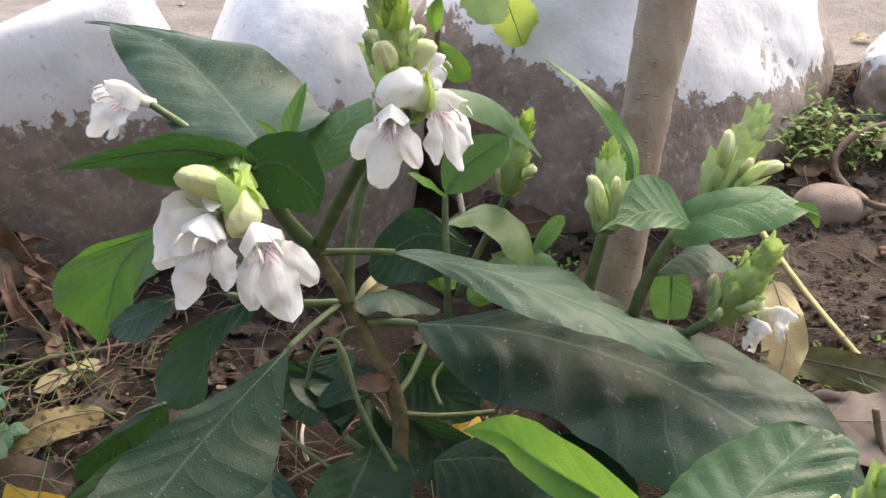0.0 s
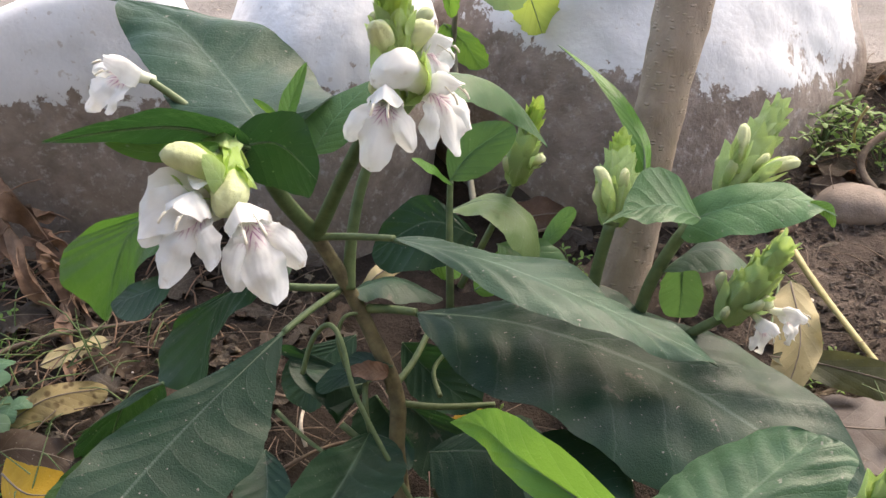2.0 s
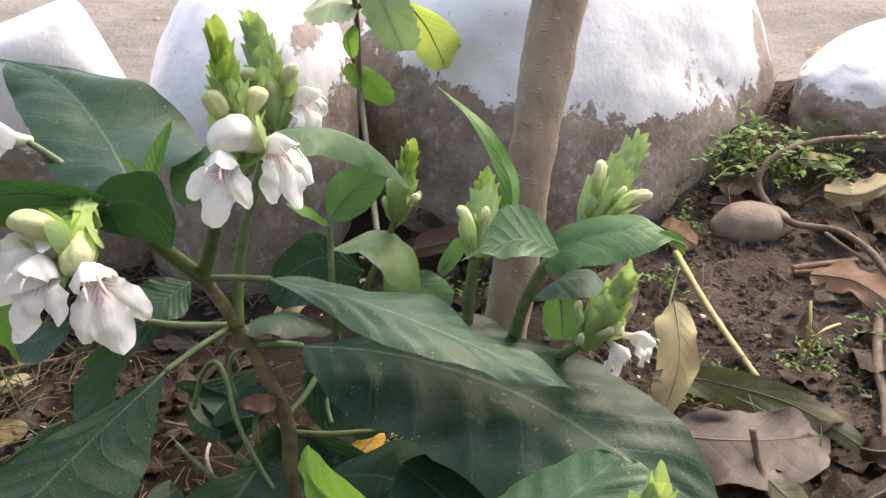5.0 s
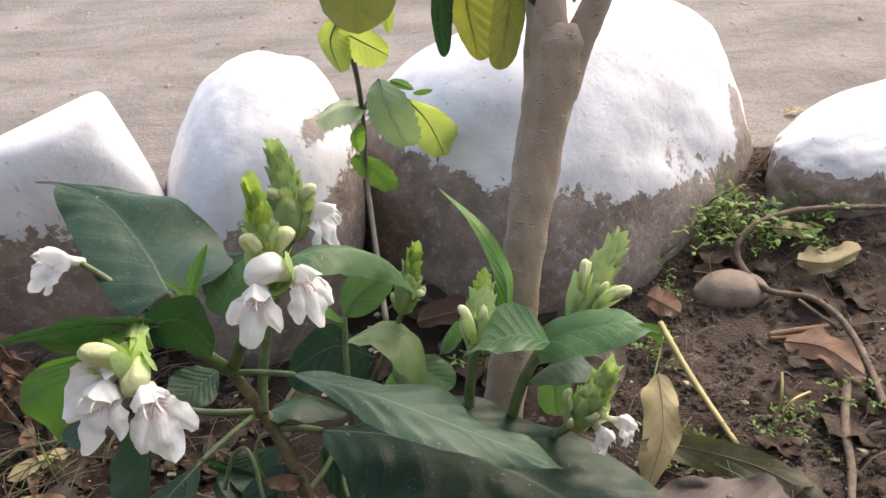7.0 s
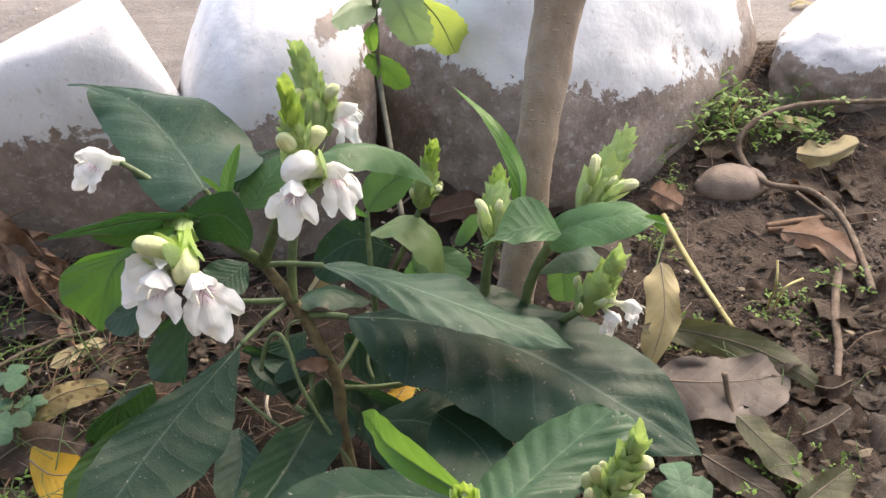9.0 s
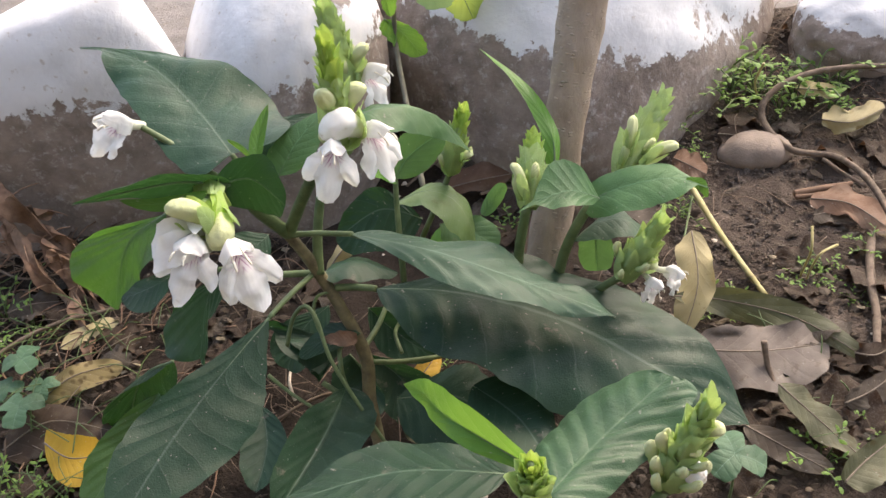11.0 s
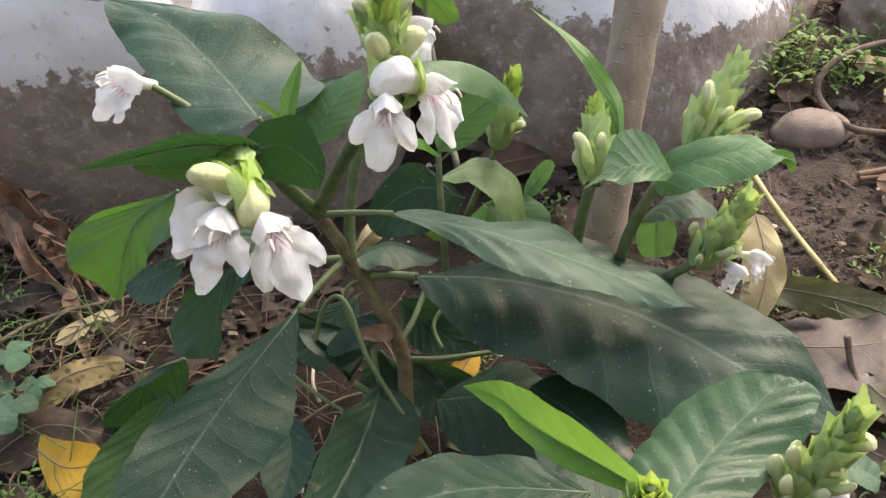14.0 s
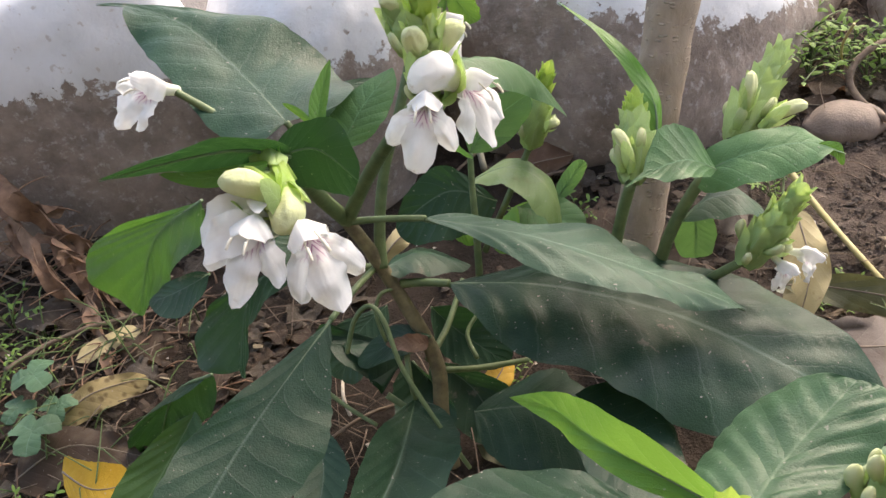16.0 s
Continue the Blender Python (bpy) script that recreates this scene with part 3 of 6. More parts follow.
def spike(parent, base, tip, radius, rows=8, size=0.016, young=0, label="", full=1.0, buds=0, plump=1.0):
    """A flower spike: an axis with ranks of overlapping bracts that shrink towards the tip, young buds between the lower ones."""
    base, tip = np.array(base), np.array(tip)
    axis = (tip - base)
    length = np.linalg.norm(axis)
    axis /= length
    v, f, u = tube_data([base, base + axis * length * 0.5, base + axis * length * 0.9], radius * 0.42, radius * 0.2, 8, 5)
    ob = part("flower_spike", sheet_mesh("flower_spike", v, f, M_STEM, u), parent, label)
    ob.location = Vector(base) - origin(parent)
    ob.data.transform(Matrix.Translation(-ob.location))
    mats = (M_BRACTY, M_BRACT) if young else (M_BRACT, M_BRACT)
    q = Vector((0, 0, 1)).rotation_difference(Vector(axis)).to_matrix().to_4x4()
    rnd = random.Random(int(1e4 * abs(base[0])) + rows)

    def seat(s, turn, out, lean, scale):
        return q @ Matrix.Translation((0, 0, s * (length - size * 0.68))) @ Matrix.Rotation(turn, 4, "Z") @ Matrix.Translation((0, out, 0)) @ Matrix.Rotation(-lean, 4, "X") @ Matrix.Scale(scale, 4)

    for r in range(rows):
        s = r / (rows - 1)
        count = 4 if s < 0.85 else 3
        for k in range(count):
            turn = math.pi / 2 * k + (r % 2) * math.pi / 4 + rnd.uniform(-0.25, 0.25)
            variant = rnd.randrange(5)
            key = (variant, bool(young), s > 0.55)
            if key not in BRACTS:
                BRACTS[key] = bract_mesh(1.0, mats[0] if s > 0.55 else mats[1], variant)
            b = new("bract", BRACTS[key])
            b.parent = ob
            scale = size * (1.28 - 0.55 * s) * rnd.uniform(0.85, 1.12)
            b.matrix_basis = seat(s, turn, radius * full * (0.46 - 0.34 * s), math.radians(rnd.uniform(1, 9) * (1 - 0.5 * s)), scale)
    for k in range(buds):
        s = 0.02 + 0.46 * k / max(1, buds)
        key = ("bud", k % 4)
        if key not in BRACTS:
            BRACTS[key] = thumb_mesh(M_BUD, k % 4)
        b = new("bud", BRACTS[key])
        b.parent = ob
        b["label"] = "pale green young bud"
        b.matrix_basis = seat(s, 2.4 * k + rnd.uniform(-0.3, 0.3), radius * full * (0.62 - 0.3 * s), math.radians(rnd.uniform(10, 24)), plump * size * rnd.uniform(0.72, 0.95) * (1 - 0.3 * s))
    return ob


def bud(parent, a, b, radius, name="bud", skin=None):
    """A closed pale bud: a bent thumb with a folded, blunt end."""
    a, b = np.array(a), np.array(b)
    verts, faces, uvs = [], [], []
    sides, rows = 24, 22
    m = frame_of(b - a, (0.13, 0.2, 0.97))
    length = np.linalg.norm(b - a)
    turn = 37.0 * (a[0] + b[2])
    for i in range(rows + 1):
        s = i / rows
        r = radius * (0.60 + 0.28 * math.sin(min(1.0, s * 1.25) * math.pi / 2) ** 1.6) * math.sqrt(max(0.0, 1 - max(0, (s - 0.66) / 0.34) ** 3.6))
        r *= 1 - 0.10 * math.exp(-((s - 0.52) / 0.06) ** 2)
        for k in range(sides):
            w = 2 * math.pi * k / sides
            d = Vector((math.cos(w), math.sin(w), s * 2.2))
            lobed = 0.94 + 0.15 * math.cos(2 * w + 0.6 + 1.2 * s) + 0.05 * math.cos(5 * w - 3 * s) + 0.16 * noise.noise(d * 1.6 + Vector((turn, 0, 0))) - 0.20 * math.exp(-((((w + turn + 0.5 * s) % 6.283) - 3.14) / 0.22) ** 2) * s
            local = np.array((r * math.cos(w) * lobed, s * length, r * math.sin(w) * lobed + 0.42 * length * s * (1 - s)))
            verts.append(a + m @ local)
            uvs.append((k / sides, s))
    for i in range(rows):
        for k in range(sides):
            j = (k + 1) % sides
            faces.append((i * sides + k, i * sides + j, (i + 1) * sides + j, (i + 1) * sides + k))
    ob = part(name, sheet_mesh(name, verts, faces, skin or M_BUD, uvs), parent, "folded white opening bud" if skin else "pale cream closed bud")
    for k in range(3):
        w = 2.1 * k + 0.5
        side = np.array((math.cos(w), 0, math.sin(w)))
        mid = [a, a + m @ (side * radius * 1.05 + (0, 0.35 * length, 0.05 * length)), a + m @ (side * radius * 1.25 + (0, 0.72 * length, 0.1 * length))]
        wide = m @ np.array((-math.sin(w), 0, math.cos(w))) * radius * 0.75
        v, f, u = blade_data(mid, wide, -wide, 0.45, 1.4, 0.05, 0, 0.2, 8, 3, k)
        part("sepal", sheet_mesh("sepal", v, f, M_BRACT, u), ob)
    return ob


def flower(parent, at, out, up, size, name="flower", label="white two-lipped flower with purple streaks in its throat"):
    """Two-lipped flower: a short tube, a hooded upper lip, a hanging three-lobed lower lip and two stamens."""
    COUNT[0] += 1
    k = size
    chunks, flags = [], []

    def petal(mid, left, right, widest, sharp, wave, curl, streak, rows=18):
        d = blade_data([np.array(p) * k for p in mid], np.array(left) * k, np.array(right) * k, widest, sharp, wave, 0, curl, rows, 5, COUNT[0] + len(chunks), 0.12)
        for q, uv in zip(d[0], d[2]):
            at_q = Vector(q / k)
            q[1] += k * (0.075 * noise.noise(at_q * 4.5 + Vector((0, 0, COUNT[0]))) + 0.035 * noise.noise(at_q * 11 + Vector((COUNT[0], 0, 0)))) * min(1.0, 2.2 * uv[1])
        chunks.append(d)
        flags.extend([streak] * len(d[0]))

    t = tube_data([np.array(p) * k for p in ((0, -0.12, 0), (0, 0.10, 0.0), (0, 0.3, 0.02))], 0.075 * k, 0.125 * k, 12, 5)
    chunks.append((t[0], t[1][:-1], [(0.9, 0.12 * q[1]) for q in t[2]]))
    flags.extend([0.0] * len(t[0]))
    hood = 0.05 * math.sin(COUNT[0] * 2.3)
    petal(((0, 0.10, 0.05), (0, 0.30, 0.22), (hood, 0.55, 0.26), (hood * 2, 0.78, 0.12)), (-0.25, 0.02, -0.16), (0.25, 0.02, -0.16), 0.42, 0.9, 0.16, 0.35, 0.0)
    for lobe, reach in ((-1, 0.92), (1, 0.96), (0, 1.0)):
        w = lobe * 0.80 + 0.16 * math.sin(COUNT[0] * 1.9 + lobe)
        sn, cs = math.sin(w), math.cos(w)
        wide = (0.19 if lobe else 0.235) * (1 + 0.12 * math.sin(COUNT[0] * 3.1 + 2 * lobe))
        back = 0.05 * abs(lobe)
        side = np.array((cs * wide, -0.03 - back, sn * wide))
        other = np.array((-cs * wide, -0.03 - back, -sn * wide))
        petal(((0.02 * lobe, 0.16, -0.03), (0.12 * sn, 0.42 - back, -0.10 - 0.06 * cs), (0.40 * sn * reach, 0.60 - back, -0.46 * cs * reach), (0.66 * sn * reach, 0.62 - 2 * back, -0.90 * cs * reach)), other, side, 0.60, 1.15, 0.24, 0.25, 1.0, 20)
    m = frame_of(out, up)
    v, f, u = merged(*chunks)
    v = [np.array(at) + m @ q for q in v]
    ob = part(name, sheet_mesh(name, v, f, M_PETAL, u, marks={"streak": flags}), parent, label)
    ob.location = Vector(at) - origin(parent)
    ob.data.transform(Matrix.Translation(-ob.location))
    for side in (-1, 1):
        s = tube_data([m @ (np.array(p) * k) for p in ((0.03 * side, 0.2, 0.06), (0.07 * side, 0.55, 0.12), (0.10 * side, 0.80, -0.02))], 0.012 * k, 0.010 * k, 5, 5)
        e = tube_data([m @ (np.array(p) * k) for p in ((0.09 * side, 0.76, 0.03), (0.10 * side, 0.81, -0.03), (0.11 * side, 0.83, -0.10))], 0.022 * k, 0.015 * k, 6, 3)
        st = new("stamen", sheet_mesh("stamen", *merged(s, e)[:2], M_FILAMENT))
        st.parent = ob
    return ob


def lone(name, me, label, category, group=""):
    """A thing of one mesh, given in world coordinates, with its origin at its lowest middle."""
    co = np.empty(len(me.vertices) * 3)
    me.vertices.foreach_get("co", co)
    co = co.reshape(-1, 3)
    c = Vector((*co[:, :2].mean(0), co[:, 2].min()))
    me.transform(Matrix.Translation(-c))
    ob = new(name, me)
    ob.location = c
    return tagged(ob, label, category, group)


def fallen(label, material, mid, left, right, widest=0.5, sharp=1.2, ragged=0.0, wave=0.14, spotted=0):
    """One fallen leaf on the bed, with its midrib."""
    COUNT[0] += 1
    blade = blade_data(mid, left, right, widest, sharp, wave, 0, -0.10, 26, 6, COUNT[0], ragged)
    ob = lone("fallen_leaf", sheet_mesh("fallen_leaf", *blade[:2], M_SPOTTED if spotted else material, blade[2]), label, "leaf", "fallen leaves")
    rib = tube_data(mid, 0.0007, 0.0003, 5, 6)
    part("midrib", sheet_mesh("midrib", *rib[:2], M_DRYRIB), ob)
    return ob


def twig(name, label, points, r0, r1, material, category):
    v, f, u = tube_data(points, r0, r1, 10, 9, 0.12, COUNT[0])
    return lone(name, sheet_mesh(name, v, f, material, u), label, category)


def shred(parent, points, width, seed):
    """A frayed strip of bark, curled across."""
    rnd = random.Random(seed)
    pts = [np.array(p) for p in points]
    way = np.array((rnd.uniform(0.5, 1), rnd.uniform(-0.5, 0.2), rnd.uniform(0.1, 0.6)))
    way *= width / np.linalg.norm(way)
    fold = np.array((0, 0, -0.6 * width))
    chunks = [blade_data(pts, -way + fold, way + fold, 0.45, 0.7, 0.5, 0, 0.5, 26, 4, seed, 0.6)]
    for k in range(5):
        s = rnd.uniform(0.1, 0.85)
        a = spline(pts, s)
        d = np.array((rnd.uniform(-1, 1), rnd.uniform(-1, 0.4), rnd.uniform(-0.4, 0.5))) * width
        chunks.append(tube_data([a, a + d * 1.3, a + d * 2.8 + np.array((0, 0, -0.4 * width))], 0.0009, 0.0003, 4, 4))
    v, f, u = merged(*chunks)
    return part("bark_strip", sheet_mesh("bark_strip", v, f, M_SHRED, u), parent)


def clover(at, size, seed):
    rnd = random.Random(seed)
    top = np.array(at)
    foot = np.array((at[0] + rnd.uniform(-0.01, 0.01), at[1] + 0.005, rise(at[0], at[1])))
    ob = thing("clover", "grey-green three-leaved clover on the litter", "clover", "clovers", foot)
    stem(ob, "stalk", [foot, (foot + top) / 2 + (0.003, 0, 0), top], 0.0009, 0.0007, M_STEM)
    turn = rnd.uniform(0, 6.28)
    for k in range(3):
        w = turn + k * 2.094
        d = np.array((math.cos(w), math.sin(w), -0.12 - 0.15 * rnd.random())) * size
        n = np.array((-math.sin(w), math.cos(w), 0)) * size * 0.52
        lift = np.array((0, 0, 0.10 * size))
        leaf(ob, [top, top + d * 0.5 + lift, top + d * 0.97], n + lift, -n + lift, 0.66, sharp=0.75, wave=0.03, mat=M_CLOVER, name="leaflet")
    return ob


SPRIGS = {}


def small_weed(at, size, seed):
    """A low tuft of thin stems with small oval leaves. Three are built, the rest are copies."""
    key = seed % 4
    rnd = random.Random(seed)
    m = pose(*at, 0, 0, rnd.uniform(0, 360)) @ Matrix.Scale(size / 0.03, 4)
    if key in SPRIGS:
        ob = copy_thing(SPRIGS[key], m)
        ob.scale = (size / 0.03,) * 3
        return ob
    ob = thing("ground_weed", "small green weed with narrow pointed leaves", "weed", "ground weeds")
    for k in range(7):
        w = k * 0.9 + rnd.uniform(-0.4, 0.4)
        r = rnd.uniform(0.5, 1.25) * 0.03
        h = rnd.uniform(0.25, 1.0) * 0.03
        tip = np.array((math.cos(w) * r, math.sin(w) * r, h))
        bow = np.array((rnd.uniform(-0.2, 0.2), rnd.uniform(-0.2, 0.2), 0.1)) * r
        pts = [np.array((0, 0, -0.002)), tip * (0.45, 0.45, 0.7) + bow, tip]
        stem(ob, "stalk", pts, 0.0007, 0.0005, M_GRASS)
        for q in range(6):
            s = min(1.0, 0.34 + 0.14 * q)
            a = spline(pts, s)
            ww = w + (1.3 if q % 2 else -1.3) * (1 if q < 5 else 0) + rnd.uniform(-0.4, 0.4)
            ln = rnd.uniform(0.12, 0.29) * 0.03
            d = np.array((math.cos(ww), math.sin(ww), rnd.uniform(-0.3, 0.7))) * ln
            n = np.array((-math.sin(ww), math.cos(ww), rnd.uniform(-0.5, 0.5))) * ln * rnd.uniform(0.16, 0.26)
            leaf(ob, [a, a + d * 0.55 + np.array((0, 0, 0.10 * ln)), a + d], n, -n, 0.42, sharp=1.5, mat=M_WEEDLEAF, name="leaf")
    SPRIGS[key] = ob
    ob.matrix_basis = pose(*at, 0, 0, rnd.uniform(0, 360))
    ob.scale = (size / 0.03,) * 3
    return ob


# ---- ground and stones ----
def step_at(v, at, soft):
    return 0.5 + 0.5 * math.tanh((v - at) / soft)


def rise(x, y):
    """Height of the bed: a little higher by the stones and to the side of the tree, level dust beyond."""
    bed = 0.012 + 0.026 * step_at(x, 0.10, 0.12) + 0.026 * step_at(y, 0.62, 0.05) * (1 - step_at(y, 0.80, 0.08))
    near = 1 - step_at(y, 0.86, 0.10)
    z = bed * near + 0.012 * (1 - near)
    z += 0.034 * math.exp(-((x - 0.43) / 0.09) ** 2 - ((y - 0.80) / 0.08) ** 2)
    z += 0.010 * noise.noise(Vector((x * 7, y * 7, 0.3))) * (0.4 + 0.6 * near)
    return z


def axis_steps(lo, hi, step, far):
    inner = list(np.arange(lo, hi + step / 2, step))
    grow, out, d = [], [], step
    p = hi
    while p < far:
        d *= 1.5
        p += d
        grow.append(p)
    p, d = lo, step
    while p > -far:
        d *= 1.5
        p -= d
        out.append(p)
    return out[::-1] + inner + grow


def make_ground():
    xs, ys = axis_steps(-0.7, 0.9, 0.008, 400), axis_steps(-0.1, 1.5, 0.008, 400)
    verts, faces = [], []
    for y in ys:
        for x in xs:
            z = rise(x, y)
            if -0.7 <= x <= 0.9 and -0.1 <= y <= 1.5:
                rough = 1.0 if y < 0.85 else 0.35
                z += rough * (0.0045 * noise.noise(Vector((x * 38, y * 38, 1.7))) + 0.0025 * noise.noise(Vector((x * 95, y * 95, 4.1))))
            verts.append((x, y, z))
    n = len(xs)
    for j in range(len(ys) - 1):
        for i in range(n - 1):
            q = j * n + i
            faces.append((q, q + 1, q + n + 1, q + n))
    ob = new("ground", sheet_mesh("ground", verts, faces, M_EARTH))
    tagged(ob, "crumbly bed soil, darkened for shade by the bushes, running into a pale dusty road", "ground", kind="structure")


make_ground()


def stone(at, size, turn, square, tilt, line, slope, seed, label, pitch=0, cuts=(), foot=False):
    """A whitewashed boulder: a rounded block with lumps. line and slope give the height at which the whitewash ends."""
    bm = bmesh.new()
    bmesh.ops.create_icosphere(bm, subdivisions=6, radius=1.0)
    r = Matrix.Rotation(radians(turn), 3, "Z") @ Matrix.Rotation(radians(tilt), 3, "Y") @ Matrix.Rotation(radians(pitch), 3, "X")
    verts, wash = [], []
    for v in bm.verts:
        d = v.co.normalized()
        p = sum(abs(c) ** square for c in d) ** (-1 / square)
        q = d * p
        if foot and -0.999 < d.z < 0:
            flat = Vector((d.x, d.y, 0)).normalized()
            reach = sum(abs(c) ** square for c in flat) ** (-1 / square)
            q = Vector((flat.x * reach, flat.y * reach, 0)) * (1 - (-d.z) ** 8) + Vector((0, 0, d.z))
        lump = 1 + 0.045 * noise.noise(d * 1.3 + Vector((seed, 0, 0))) + 0.025 * noise.noise(d * 3.1 + Vector((0, seed, 0))) + 0.010 * noise.noise(d * 9 + Vector((0, 0, seed)))
        q = Vector((q.x * size[0], q.y * size[1], q.z * size[2])) * lump
        q = r @ q
        if q.z < 0:
            q.z *= 1.5
        for n, reach in cuts:
            n = Vector(n).normalized()
            over = q.dot(n) - reach
            if over > -0.02:
                q -= n * (over + 0.02) ** 2 / (over + 0.06)
        verts.append(q)
        wash.append(q.z + at[2] - (line + slope * q.x))
    me = bpy.data.meshes.new("boulder")
    for v, q in zip(bm.verts, verts):
        v.co = q
    for f in bm.faces:
        f.smooth = True
    bm.to_mesh(me)
    bm.free()
    me.attributes.new("wash", "FLOAT", "POINT").data.foreach_set("value", np.array(wash, dtype=np.float32))
    me.materials.append(M_WASH)
    ob = new("boulder", me)
    ob.location = at
    return tagged(ob, label, "boulder", "whitewashed border boulders")


stone((-0.345, 0.690, 0.080), (0.165, 0.130, 0.190), 12, 3.2, -4, 0.155, -0.15, 3.0, "peaked whitewashed boulder with a bare dark foot", cuts=(((-0.364, 0.167, 0.914), 0.099), ((0.831, 0.493, 0.257), 0.108)))
stone((-0.141, 0.700, 0.060), (0.095, 0.148, 0.182), 16, 2.45, 15, 0.140, 0.25, 8.0, "rounded whitewashed boulder with a worn grey patch", 3)
stone((0.176, 0.803, 0.074), (0.228, 0.166, 0.165), 47, 2.8, 7, 0.137, -0.22, 15.0, "largest whitewashed boulder, brown below a ragged paint edge", -28)
stone((0.625, 0.863, 0.044), (0.302, 0.099, 0.078), 35, 1.93, 11, 0.108, 0.0, 21.0, "low whitewashed boulder with a brown foot", 3, foot=True)


def plaster():
    m, nt, out = mat("shade_wall_plaster")
    colour = mix(nt, grey(nt, tex(nt, 2.2, 7, 0.65), 0.35, 0.7), (0.15, 0.135, 0.115), (0.25, 0.225, 0.195))
    surface(nt, out, colour, 0.9, bump(nt, tex(nt, 30, 6), 0.4, 0.004), 0.2)
    return m


def light_block_wall():
    """Plain unseen wall, added behind the viewer to block sky light from the front."""
    bm = bmesh.new()
    bmesh.ops.create_cube(bm, size=1.0, matrix=Matrix.Translation((0.0, -0.85, 1.0)) @ Matrix.Diagonal((3.2, 0.2, 2.1, 1.0)))
    bmesh.ops.bevel(bm, geom=bm.edges[:], offset=0.015, segments=2, affect="EDGES")
    me = bpy.data.meshes.new("unseen_shade_wall")
    bm.to_mesh(me)
    bm.free()
    me.materials.append(plaster())
    tagged(new("unseen_shade_wall", me), "plain unseen wall added behind the viewer to block sky light", "wall", kind="structure")


light_block_wall()


# ---- plants ----
# the malabar nut bush in the middle
bush = thing('malabar_nut_plant', 'leafy malabar nut bush with dark green leaves and white flower spikes', 'plant', 'malabar nut plants', (-0.024, 0.322, 0.03))
stem(bush, 'main_stem', [(-0.0273, 0.3035, 0.0298), (-0.0304, 0.3161, 0.0629), (-0.0298, 0.3275, 0.0870), (-0.0365, 0.3393, 0.1048), (-0.0494, 0.3528, 0.1288), (-0.0589, 0.3571, 0.1516), (-0.0688, 0.3580, 0.1752)], 0.0044, 0.0038, M_BARKSTEM, knots=0.10)
stem(bush, 'branch', [(-0.0688, 0.3580, 0.1752), (-0.0766, 0.3405, 0.2061), (-0.0776, 0.3150, 0.2421), (-0.0780, 0.2909, 0.2629), (-0.0778, 0.2694, 0.2691)], 0.0042, 0.0028, M_STEM)
stem(bush, 'branch', [(-0.0682, 0.3577, 0.1745), (-0.0515, 0.3450, 0.2100), (-0.0338, 0.3203, 0.2477), (-0.0198, 0.3015, 0.2750)], 0.0040, 0.0026, M_STEM)
stem(bush, 'branch', [(-0.0543, 0.3546, 0.1427), (-0.0532, 0.3653, 0.1623), (-0.0471, 0.3759, 0.1901), (-0.0364, 0.3852, 0.2171), (-0.0265, 0.3983, 0.2444)], 0.0034, 0.0024, M_STEM)
stem(bush, 'branch', [(-0.0776, 0.3150, 0.2421), (-0.0953, 0.3296, 0.2454), (-0.1135, 0.3426, 0.2537), (-0.1302, 0.3470, 0.2650)], 0.0022, 0.0016, M_STEM)
stem(bush, 'branch', [(-0.0022, 0.3611, 0.1227), (-0.0018, 0.3673, 0.1520), (-0.0019, 0.3774, 0.1721), (-0.0015, 0.3878, 0.1890)], 0.0022, 0.0016, M_STEM)
stem(bush, 'branch', [(0.0022, 0.3863, 0.1197), (0.0202, 0.4016, 0.1510), (0.0315, 0.4076, 0.1743), (0.0383, 0.4080, 0.1917)], 0.0020, 0.0018, M_STEM)
leaf(bush, [(-0.0808, 0.3340, 0.2510), (-0.1050, 0.3709, 0.2572), (-0.1345, 0.4019, 0.2693), (-0.1619, 0.4147, 0.2764), (-0.1798, 0.4167, 0.2789)], (-0.0168, -0.0286, 0.0016), (0.0425, 0.0120, -0.0020), 0.34, stalk=[(-0.0731, 0.3338, 0.2303), (-0.0764, 0.3322, 0.2422)], sharp=1.15, wave=0.08, drip=0.22)
leaf(bush, [(-0.0734, 0.2962, 0.2586), (-0.0854, 0.2729, 0.2786), (-0.1040, 0.2610, 0.2844), (-0.1308, 0.2570, 0.2817)], (0.0074, -0.0070, 0.0111), (-0.0033, 0.0072, -0.0110), 0.36, sharp=1.7)
leaf(bush, [(-0.0755, 0.2720, 0.2720), (-0.0850, 0.2640, 0.2745), (-0.0985, 0.2610, 0.2755), (-0.1110, 0.2600, 0.2795)], (0.0010, 0.0020, 0.0022), (0.0005, -0.0020, -0.0032), 0.45, young=0.8, sharp=1.5, name='leaf_edge', label='bright green under side of a turned leaf edge')
leaf(bush, [(-0.0813, 0.2932, 0.2589), (-0.0646, 0.3039, 0.2558), (-0.0480, 0.2947, 0.2445)], (0.0062, -0.0012, 0.0134), (-0.0059, 0.0028, -0.0229), 0.50, sharp=1.3)
leaf(bush, [(-0.0656, 0.3197, 0.2515), (-0.0641, 0.3326, 0.2606), (-0.0587, 0.3473, 0.2718)], (-0.0037, -0.0016, 0.0023), (0.0037, -0.0016, 0.0003), 0.45, young=1)
leaf(bush, [(-0.0654, 0.3209, 0.2532), (-0.0710, 0.3253, 0.2589), (-0.0791, 0.3290, 0.2634)], (-0.0020, 0.0001, -0.0007), (0.0001, 0.0010, 0.0015), 0.50, young=1)
